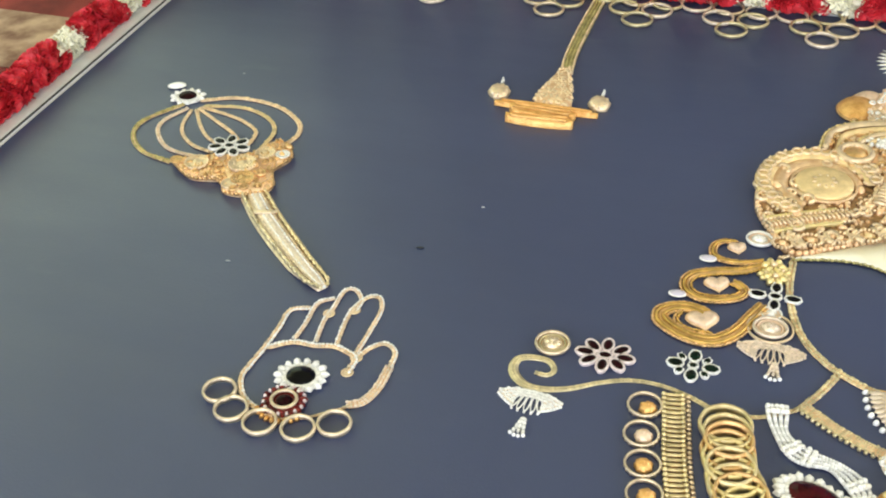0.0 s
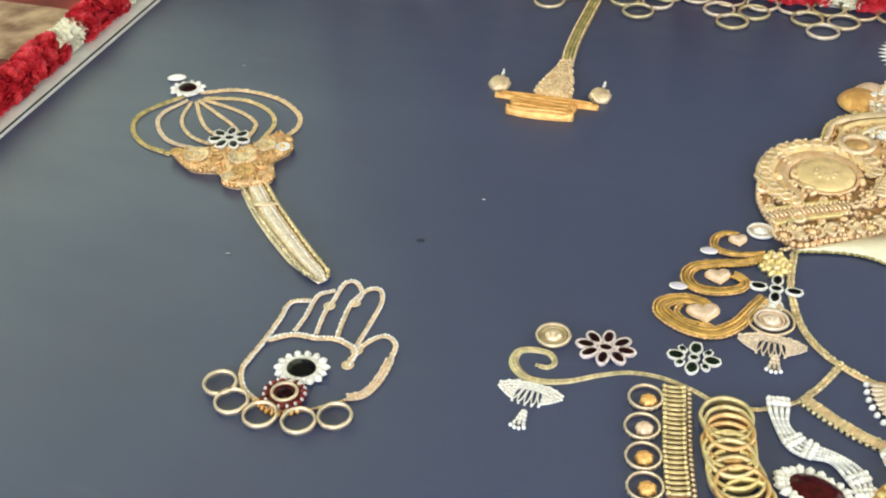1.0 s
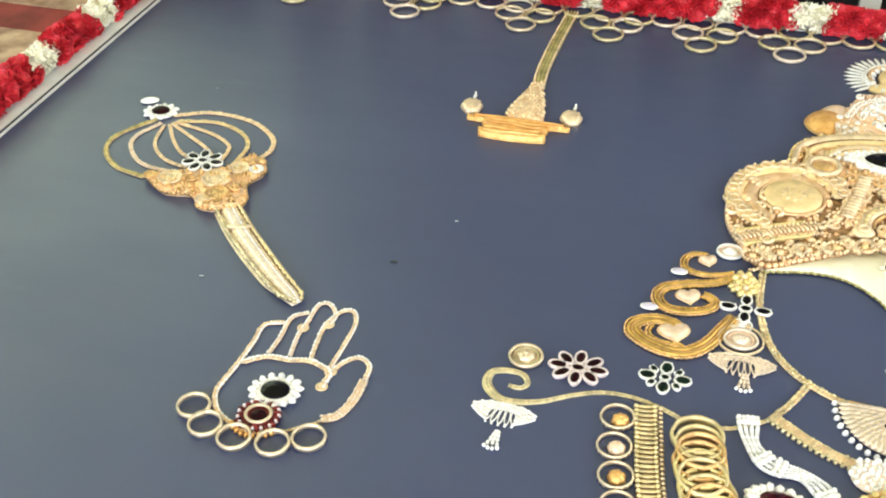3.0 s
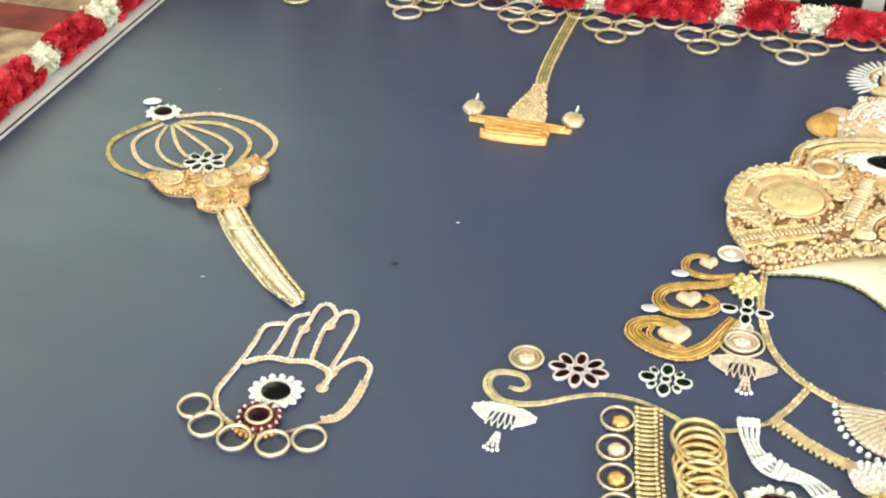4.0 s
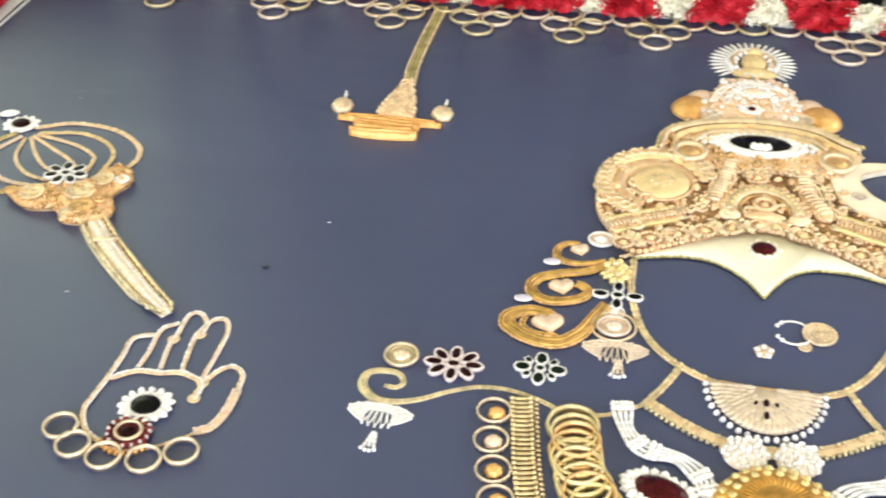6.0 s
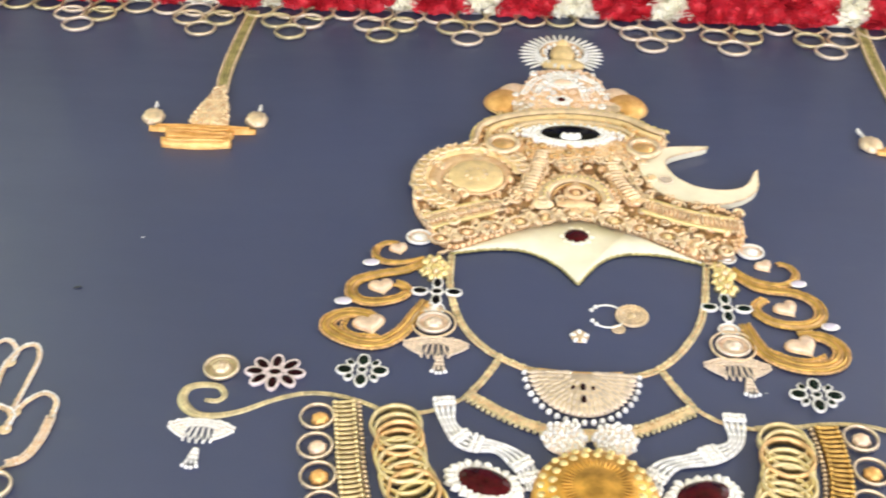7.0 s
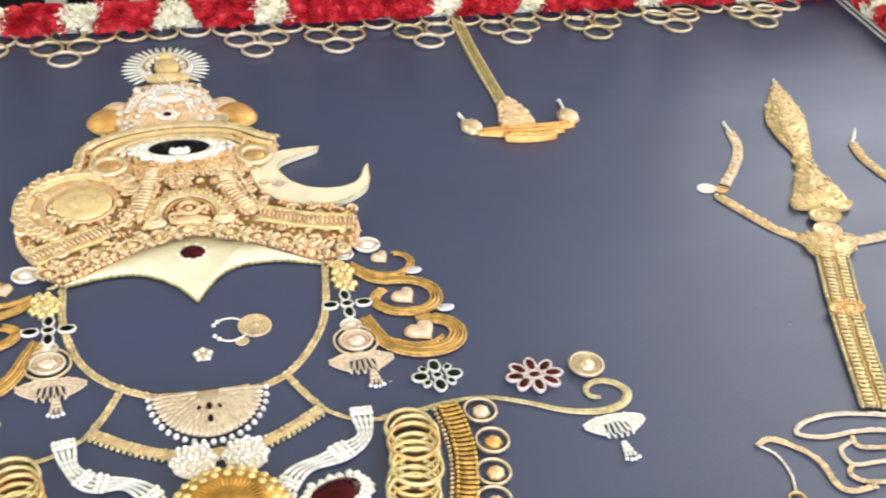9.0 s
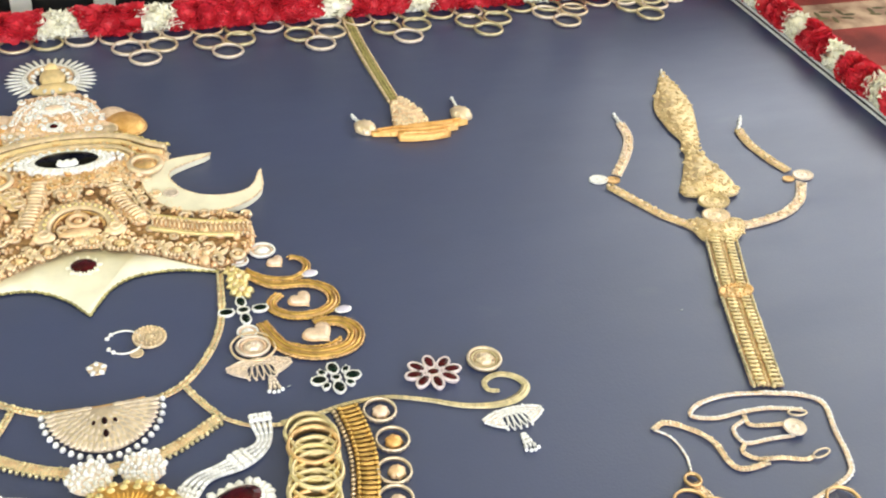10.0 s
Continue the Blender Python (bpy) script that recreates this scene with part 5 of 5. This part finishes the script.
ear_side(([(0.238, -0.063), (0.261, -0.088), (0.298, -0.101), (0.325, -0.091), (0.335, -0.068), (0.324, -0.047), (0.308, -0.047)], [(0.236, -0.076), (0.271, -0.111), (0.324, -0.119), (0.353, -0.142), (0.353, -0.175), (0.327, -0.195), (0.285, -0.193), (0.26, -0.171), (0.262, -0.15), (0.28, -0.134)], [(0.236, -0.2), (0.247, -0.241), (0.264, -0.27), (0.304, -0.289), (0.349, -0.283), (0.368, -0.255), (0.359, -0.229), (0.332, -0.217), (0.312, -0.221)], [(0.264, -0.256), (0.294, -0.273), (0.325, -0.273), (0.346, -0.26)]), [(0.288, -0.053), (0.305, -0.158), (0.313, -0.243)], [(0.334, -0.095), (0.363, -0.196)], [(0.273, -0.017), (0.229, -0.013), (0.231, -0.036), (0.211, -0.214)], [(0.222, -0.084), (0.221, -0.117), (0.213, -0.1), (0.215, -0.061)], (0.214, -0.165), (0.212, -0.251), (0.213, -0.293), EMERALD, 1)
ear_side(([(-0.251, -0.071), (-0.28, -0.084), (-0.31, -0.085), (-0.328, -0.071), (-0.325, -0.044), (-0.308, -0.033), (-0.292, -0.035)], [(-0.25, -0.083), (-0.278, -0.104), (-0.312, -0.115), (-0.348, -0.133), (-0.357, -0.158), (-0.344, -0.181), (-0.315, -0.186), (-0.281, -0.173), (-0.27, -0.155), (-0.278, -0.142), (-0.293, -0.137)], [(-0.24, -0.18), (-0.255, -0.215), (-0.271, -0.252), (-0.3, -0.279), (-0.338, -0.278), (-0.373, -0.258), (-0.382, -0.238), (-0.365, -0.219), (-0.334, -0.214), (-0.313, -0.225)], [(-0.354, -0.227), (-0.358, -0.249), (-0.336, -0.265), (-0.301, -0.265)]), [(-0.293, -0.049), (-0.311, -0.148), (-0.32, -0.238)], [(-0.333, -0.088), (-0.365, -0.187)], [(-0.262, -0.016), (-0.233, 0.01), (-0.218, -0.014), (-0.227, -0.196)], [(-0.234, -0.084), (-0.229, -0.111), (-0.243, -0.105), (-0.22, -0.093)], (-0.225, -0.157), (-0.225, -0.23), (-0.219, -0.277), ONYX, 0.6)

# ---- shoulders ----
SHOULDER_R = [(0.22, -0.414), (0.269, -0.41), (0.315, -0.401), (0.372, -0.401), (0.427, -0.421), (0.474, -0.444), (0.522, -0.454), (0.558, -0.446), (0.576, -0.425), (0.565, -0.403), (0.542, -0.394), (0.52, -0.404), (0.519, -0.422), (0.534, -0.429)]
SHOULDER_L = [(-0.248, -0.422), (-0.281, -0.416), (-0.315, -0.401), (-0.357, -0.39), (-0.398, -0.392), (-0.436, -0.408), (-0.473, -0.43), (-0.507, -0.441), (-0.535, -0.439), (-0.556, -0.418), (-0.557, -0.393), (-0.54, -0.383), (-0.514, -0.384), (-0.502, -0.4), (-0.509, -0.413), (-0.527, -0.413)]
for run in (SHOULDER_R, SHOULDER_L):
    th = base("shoulder_chain", run, "flat gold snake chain curling at the shoulder", "chain", "shoulder chains")
    v = raw()
    strip(v, run, [0.0075, 0.0065, 0.0060, 0.0065, 0.010, 0.015, 0.011, 0.007], 0, 0.002)
    put("band", v, SNAKE, th)
    for off in (-0.0020, 0.0020):
        v = raw()
        links(v, run, 0.0034, 0.0010, off, 0.85)
        put("strand", v, SNAKE, th)
for q, r in (((0.535, -0.361), 0.027), ((-0.517, -0.349), 0.026)):
    coil(q[0], q[1], r, "round coiled gold brooch above the shoulder", metals=(ROPE, SNAKE, ROPE), boss=ROPE)
for q, stone in (((0.452, -0.371), RUBY), ((-0.44, -0.355), DARKRED)):
    flower_brooch(q[0], q[1], 0.0405, 8, stone, "flower brooch of dark red stones in white", "red flower brooches", 0.76, bezel=PINK)
for q, stone in (((0.313, -0.347), EMERALD), ((-0.319, -0.341), EMERALD)):
    flower_brooch(q[0], q[1], 0.0355, 8, stone, "flower brooch of dark green stones in white", "green flower brooches", 0.82, True)
for q, w, sh, t in (((0.535, -0.481), 0.084, (-0.002, -0.008), 0.05), ((-0.52, -0.465), 0.084, (0.003, -0.009), -0.05)):
    fan_earring(q[0], q[1], w, "white stone fan earring with hanging drop", SILVER, t, True, "shoulder fans", shift=sh)

# ---- neck ----
for run in ([(-0.128, -0.303), (-0.148, -0.345), (-0.172, -0.383)], [(0.104, -0.308), (0.122, -0.348), (0.142, -0.382)]):
    flat_chain(run, 0.0115, SNAKE, "short flat gold chain strap at the neck", "gold_chain", "neck straps", 2)
for run in ([(-0.172, -0.383), (-0.202, -0.403), (-0.232, -0.416), (-0.277, -0.417)], [(0.142, -0.382), (0.172, -0.405), (0.214, -0.416), (0.261, -0.41)]):
    flat_chain(run, 0.0075, SNAKE, "fine gold chain from neck to shoulder", "gold_chain", "neck chains", 2)
CHOKER = [(-0.168, -0.376), (-0.117, -0.411), (-0.064, -0.435), (-0.002, -0.441), (0.062, -0.429), (0.139, -0.384)]
th = flat_chain(CHOKER, 0.018, SNAKE, "gold choker with bead fringe below the neck", "gold_choker", "chokers", 5, "necklace")
v = raw()
for q, d, n in sides(smooth_path(CHOKER, 0.0085)):
    blob(v, q.x - n.x * 0.0115, q.y - n.y * 0.0110, 0, 0.0034, 0.0040, 0.005, 0, 6, 2)
    if random.random() < 0.4:
        blob(v, q.x + n.x * 0.005, q.y + n.y * 0.005, 0.003, 0.003, 0.003, 0.004, 0, 6, 2)
put("fringe", v, SNAKE, th)
x, y = (-0.01, -0.339)
th = thing("neck_pendant", x, y, 0, "half-round pale gold pendant fringed with pearls", "pendant")
fanpoly = [(x + 0.071 * math.cos(radians(a)), y + 0.012 + 0.084 * math.sin(radians(a))) for a in range(180, 361, 9)]
v = raw()
slab(v, fanpoly, 0.001, 0.007)
put("plate", v, ROPE, th)
v = raw()
for r0, n, q in ((0.072, 29, 0.012), (0.060, 25, 0.012), (0.048, 20, 0.012), (0.036, 15, 0.011), (0.024, 9, 0.010)):
    for i in range(n):
        a = radians(182 + i * 176 / (n - 1))
        blob(v, x + r0 * 0.92 * math.cos(a), y + 0.012 + r0 * 1.06 * math.sin(a), 0.006, q, 0.0052, 0.0026, a + random.uniform(-0.1, 0.1), 7, 2)
put("leafwork", v, FAN, th)
v = raw()
for a in range(180, 364, 9):
    blob(v, x + 0.080 * math.cos(radians(a)), y + 0.012 + 0.094 * math.sin(radians(a)), 0, 0.0050, 0.0044, 0.007, radians(a), 8, 3)
put("fringe", v, PEARL, th, "row of small pearls")
v = raw()
strip(v, [(x - 0.062, y + 0.018), (x, y + 0.014), (x + 0.062, y + 0.018)], [0.006], 0, 0.006)
put("bar", v, GOLD, th)
for dx, dy in ((0, -0.020), (0, -0.044), (-0.014, -0.022), (0.014, -0.022)):
    v = raw()
    blob(v, x + dx, y + dy, 0.009, 0.0042 if dx == 0 else 0.0026, 0.0072 if dx == 0 else 0.004, 0.004, dx * 40, 10, 2)
    put("stone", v, DARKRED, th, "dark red stone")

for q in ((-0.038, -0.453), (0.029, -0.452)):
    th = thing("white_brooch", q[0], q[1], 0, "round brooch of close-set white stones", "brooch", "white brooches")
    v = raw()
    lathe(v, q[0], q[1], 0, [(0.029, 0), (0.029, 0.004), (0.020, 0.006)], 24)
    put("setting", v, FAN, th)
    v = raw()
    for k in range(40):
        rr, a = 0.029 * math.sqrt((k + 0.5) / 40), k * 2.39996
        blob(v, q[0] + rr * math.cos(a), q[1] + rr * math.sin(a), 0.004, random.uniform(0.0040, 0.0062), 0.0042, random.uniform(0.004, 0.010), random.uniform(0, 3), 5, 2)
    put("pave", v, SILVER, th, "close-set white stones", False)
x, y = (-0.001, -0.556)
th = thing("gold_bowl", x, y, 0, "domed gold bowl with rows of bright bosses", "bowl")
v = raw()
R = 0.082
lathe(v, x, y, 0, [(R * math.cos(a), 0.032 * math.sin(a)) for a in [i * 0.157 for i in range(10)]], 40)
put("dome", v, BOWL, th)
v = raw()
for el, n, big in ((32, 28, 0.0062), (47, 22, 0.0062)):
    for i in range(n):
        a = 2 * math.pi * (i + el * 0.05) / n
        c, sn = math.cos(radians(el)), math.sin(radians(el))
        blob(v, x + R * c * math.cos(a), y + R * c * math.sin(a), 0.032 * sn - 0.001, big, big * 0.9, 0.005, a, 8, 3)
put("studding", v, YELLOW, th)
v = raw()
for i in range(44):
    a = 2 * math.pi * i / 44
    for el in (64,):
        c, sn = math.cos(radians(el)), math.sin(radians(el))
        blob(v, x + R * c * math.cos(a), y + R * c * math.sin(a), 0.032 * sn, 0.011, 0.0022, 0.0016, a, 6, 2)
put("ribbing", v, BOWL, th)
for run in ([(-0.201, -0.392), (-0.191, -0.438), (-0.165, -0.469), (-0.124, -0.477), (-0.094, -0.504), (-0.077, -0.547)], [(0.192, -0.397), (0.187, -0.448), (0.148, -0.474), (0.097, -0.492), (0.073, -0.523), (0.064, -0.561)]):
    pearls(run, 4, "twisted string of white pearls with stone spacers")
for q, t in (((-0.141, -0.541), -0.35), ((0.133, -0.544), 0.35)):
    stone_disc(q[0], q[1], 0.047, RUBY, SILVER, "oval ruby brooch edged with white stones", "ruby_brooch", 22, 1.05, 0.62, t, "ruby brooches", 0.76)

# ---- arms ----
for run in ([(-0.262, -0.449), (-0.255, -0.48), (-0.249, -0.512), (-0.234, -0.552), (-0.217, -0.589)], [(0.251, -0.448), (0.248, -0.479), (0.244, -0.512), (0.233, -0.552), (0.22, -0.593)]):
    for i, q in enumerate(smooth_path(run, 0.0155)):
        bangle(q.x + random.uniform(-0.003, 0.003), q.y, 0.0350 + random.uniform(-0.002, 0.002), "gold bangle in an overlapping arm stack", "arm bangles", 0.0030, random.choice((GOLD, STRAW, STRAW, YELLOW)), z=0.001 + 0.0018 * (i % 3), knots=16, tilt=random.uniform(-0.03, 0.03), tall=2.6)
for run, side in (([(-0.336, -0.407), (-0.326, -0.465), (-0.318, -0.514), (-0.308, -0.561), (-0.299, -0.597)], 1), ([(0.313, -0.411), (0.316, -0.454), (0.315, -0.494), (0.308, -0.536), (0.298, -0.575), (0.286, -0.612)], -1)):
    ribbed_strap(run, 0.030, "broad ribbed gold arm band with bead fringe", side, "arm_band", "arm bands", STRAW if side > 0 else DEEP)
for q in ((-0.369, -0.436), (-0.364, -0.49), (-0.353, -0.541), (-0.342, -0.59), (0.355, -0.427), (0.356, -0.486), (0.342, -0.542), (0.33, -0.589)):
    stud_in_ring(q[0], q[1], 0.0240, "gold hoop earring round a domed centre", random.choice((BLUSH, ANTIQUE, TRAY)))


# ---- garlands: red rose and white tuberose lengths on the rails ----
def rose_head(vf, x, y, z, r, nx, ny, nz):
    """A rose of cupped petals that faces along n."""
    n = Vector((nx, ny, nz)).normalized()
    u = n.orthogonal().normalized()
    w = n.cross(u)
    c = Vector((x, y, z))
    for layer, (count, rad, lift, size) in enumerate(((6, 0.78, -0.05, 0.62), (5, 0.48, 0.22, 0.5), (3, 0.2, 0.42, 0.36))):
        for i in range(count):
            a = 2 * math.pi * (i + 0.5 * layer) / count + random.uniform(-0.25, 0.25)
            d, t = u * math.cos(a) + w * math.sin(a), -u * math.sin(a) + w * math.cos(a)
            p, k, q = c + d * r * rad + n * r * lift, len(vf[0]), size * r * random.uniform(0.85, 1.15)
            for du, dv, h in ((-0.5, -0.75, 0.0), (-0.5, 0.75, 0.0), (0.15, -1.0, 0.3), (0.2, 0.0, -0.05), (0.15, 1.0, 0.3), (0.62, -0.55, 0.75), (0.75, 0.0, 0.62), (0.62, 0.55, 0.75)):
                vf[0].append(tuple(p + d * du * q + t * dv * q + n * h * q * 0.8))
            vf[1] += [(k, k + 3, k + 2), (k, k + 1, k + 3), (k + 1, k + 4, k + 3), (k + 2, k + 3, k + 6, k + 5), (k + 3, k + 4, k + 7, k + 6)]


def bud(vf, x, y, z, r, d):
    """A small five-petalled white flower that faces along d."""
    d = d.normalized()
    u = d.orthogonal().normalized()
    w = d.cross(u)
    c = Vector((x, y, z))
    for i in range(5):
        a = i * 1.2566 + random.uniform(-0.3, 0.3)
        e = u * math.cos(a) + w * math.sin(a)
        t = -u * math.sin(a) + w * math.cos(a)
        k = len(vf[0])
        for q in (c - d * r * 0.7, c + e * r * 0.55 + t * r * 0.34 + d * r * 0.1, c + e * r * 1.1 + d * r * random.uniform(0.0, 0.4), c + e * r * 0.55 - t * r * 0.34 + d * r * 0.1):
            vf[0].append(tuple(q))
        vf[1].append((k, k + 1, k + 2, k + 3))


def garland(start, end, whites, radius, label):
    """A rope of red roses along a rail; whites: (from, to) along it, in metres from the start."""
    a, b = Vector(start), Vector(end)
    way, length = (b - a).normalized(), (b - a).length
    across = Vector((-way.y, way.x, 0))
    th = thing("flower_garland", (a.x + b.x) / 2, (a.y + b.y) / 2, a.z - radius, label, "garland", "flower garlands")
    cuts, at = [], 0.0
    for w0, w1 in whites:
        cuts += [(at, w0, False), (w0, w1, True)]
        at = w1
    cuts.append((at, length, False))
    for s0, s1, white in cuts:
        if s1 - s0 < 0.01:
            continue
        v, core = raw(), raw()
        p, q = a + way * s0, a + way * s1
        k, n = 0, 12
        for e in (p, q):
            for i in range(n):
                g = 2 * math.pi * i / n
                core[0].append(tuple(e + across * radius * 0.72 * math.cos(g) + Vector((0, 0, radius * 0.72 * math.sin(g)))))
        core[1] += [(i, (i + 1) % n, n + (i + 1) % n, n + i) for i in range(n)] + [tuple(range(n - 1, -1, -1)), tuple(range(n, 2 * n))]
        count = int((s1 - s0) / (0.0052 if white else 0.0085) * (3.6 if white else 3.0))
        for i in range(count):
            s = s0 + (s1 - s0) * (i + random.random()) / count
            g = random.uniform(-1.2, math.pi + 1.2)
            out = across * math.cos(g) + Vector((0, 0, math.sin(g)))
            c = a + way * s + out * radius * (random.uniform(0.78, 1.04) if white else random.uniform(0.70, 0.88))
            tip = out + way * random.uniform(-0.5, 0.5)
            if white:
                bud(v, c.x, c.y, c.z, random.uniform(0.012, 0.0175), tip)
            else:
                rose_head(v, c.x, c.y, c.z, random.uniform(0.015, 0.021), *tip)
        seg = put("tuberose_length" if white else "rose_length", v, TUBEROSE if white else ROSE, th, "white tuberose length" if white else "red rose length", False)
        put("stem_core", core, TUBEROSE if white else ROSE, th, "", True, seg)
    return th


RG = 0.026
G0 = LEFT - 0.10
TOPW = [(-1.5, -1.42), (-1.24, -1.17), (-0.985, -0.91)] + [(-0.829, -0.772), (-0.667, -0.624), (-0.382, -0.336), (-0.215, -0.145), (-0.018, 0.051), (0.19, 0.254), (0.576, 0.645), (0.775, 0.85), (1.07, 1.14), (1.33, 1.40)]
garland((G0, TOP + 0.011, RG + 0.001), (RIGHT + 0.10, TOP + 0.011, RG + 0.001), [(p - 0.006 - G0, q + 0.006 - G0) for p, q in TOPW], RG, "thick garland of red roses and white tuberoses")
y0 = NEAR - 0.05
garland((LEFT - 0.060, y0, RG + 0.008), (LEFT - 0.060, TOP - 0.01, RG + 0.008), [(m - 0.039 - y0, m + 0.039 - y0) for m in (-0.98, -0.73, -0.48, -0.26, 0.224, 0.457, 0.69)], 0.029, "garland of roses and tuberoses on the rail")
garland((RIGHT + 0.034, y0, RG + 0.008), (RIGHT + 0.034, TOP - 0.01, RG + 0.008), [(0.361 + 0.163 * k - 0.033 - y0, 0.361 + 0.163 * k + 0.033 - y0) for k in range(-8, 3)], 0.029, "garland of short rose and tuberose lengths")

# ---- carpets on the floor beside the board ----
def carpet(x0, x1, y0, y1, bands, label, leaves=7):
    th = thing("carpet", (x0 + x1) / 2, (y0 + y1) / 2, DROP, label, "carpet", "carpets")
    v = raw()
    box(v, (x0 + x1) / 2, (y0 + y1) / 2, DROP, x1 - x0, y1 - y0, 0.012)
    put("weave", v, CARPET, th, "", False)
    for b0, b1 in bands:
        v = raw()
        box(v, (x0 + x1) / 2, (b0 + b1) / 2, DROP + 0.0125, x1 - x0 - 0.01, b1 - b0, 0.003)
        band = put("band", v, CARPET_BAND, th, "beige woven band", False)
        v = raw()
        n = int((x1 - x0) / 0.17)
        for i in range(n):
            cx = x0 + (i + 0.5) * (x1 - x0) / n
            cy = (b0 + b1) / 2
            for j in range(leaves):
                a = j * 0.9
                blob(v, cx + 0.05 * math.cos(a), cy + 0.025 * math.sin(a), DROP + 0.0155, 0.022, 0.008, 0.001, a * 1.7, 6, 2)
        if leaves:
            put("leaf_motifs", v, MOTIF, th, "olive leaf motifs", True, band)["kind"] = "stuff"
    return th


carpet(-4.6, LEFT - 0.18, -1.6, 3.2, ((0.40, 0.665), (0.80, 0.95)), "red carpet with worn beige bands on floor", 0)
carpet(RIGHT + 0.18, 4.6, -1.6, 3.2, ((0.835, 0.985), (0.48, 0.615)), "red carpet with beige leaf bands on floor")

BLACK = mat("black_cloth", (0.012, 0.012, 0.014), 0.85, 0.0, 0.2, 20, 0.3, 200)

# ---- white posts behind the board ----
def post(x, y, label):
    th = thing("railing_post", x, y, DROP, label, "post", "railing posts")
    v = raw()
    box(v, x, y, DROP, 0.075, 0.075, 0.012)
    put("foot", v, WHITE, th, "", False)
    v = raw()
    box(v, x, y, DROP + 0.012, 0.045, 0.045, 0.9)
    put("shaft", v, WHITE, th, "", False)


for x in [-0.237 + 0.18 * k for k in range(-7, 10)]:
    post(x, 1.03, "white painted railing post behind the board")
th = thing("railing_bar", 0, 1.03, DROP + 0.912, "white painted top bar of the railing", "railing")
v = raw()
box(v, 0, 1.03, DROP + 0.912, 7, 0.05, 0.05)
put("bar", v, WHITE, th, "", False)

th = thing("dark_cloth_screen", 0, 1.09, DROP, "black cloth screen hung behind the railing posts", "screen")
v = raw()
for j in range(2):
    for i in range(81):
        x = -2.2 + 4.6 * i / 80
        v[0].append((x, 1.09 + 0.012 * math.sin(i * 1.1) + 0.006 * math.sin(i * 2.7), DROP + 0.58 * j))
        v[0].append((x, 1.10 + 0.012 * math.sin(i * 1.1) + 0.006 * math.sin(i * 2.7), DROP + 0.58 * j))
for i in range(80):
    a, b = 2 * i, 162 + 2 * i
    v[1] += [(a, a + 2, b + 2, b), (a + 3, a + 1, b + 1, b + 3), (b, b + 2, b + 3, b + 1)]
put("cloth", v, BLACK, th)

# ---- specks on the sheet ----
for q, r, m, lab in (((-0.775, -0.182), 0.006, LEAF, "tiny dark leaf scrap on blue sheet"), ((-0.71, -0.046), 0.003, PEARL, "tiny white petal scrap on blue sheet"), ((-1.057, -0.298), 0.004, SCRAP, "tiny pale scrap on blue sheet"), ((0.887, -0.323), 0.0025, SCRAP, "tiny white petal scrap on blue sheet"), ((0.245, -0.344), 0.003, SCRAP, "tiny white petal scrap on blue sheet"), ((-1.305, 0.274), 0.003, SCRAP, "tiny pale scrap on blue sheet")):
    th = thing("scrap", q[0], q[1], 0, lab, "scrap", "scraps")
    v = raw()
    blob(v, q[0], q[1], 0, r * 1.2, r * 0.4, r * 0.4, 0.2, 7, 2)
    put("petal", v, m, th)
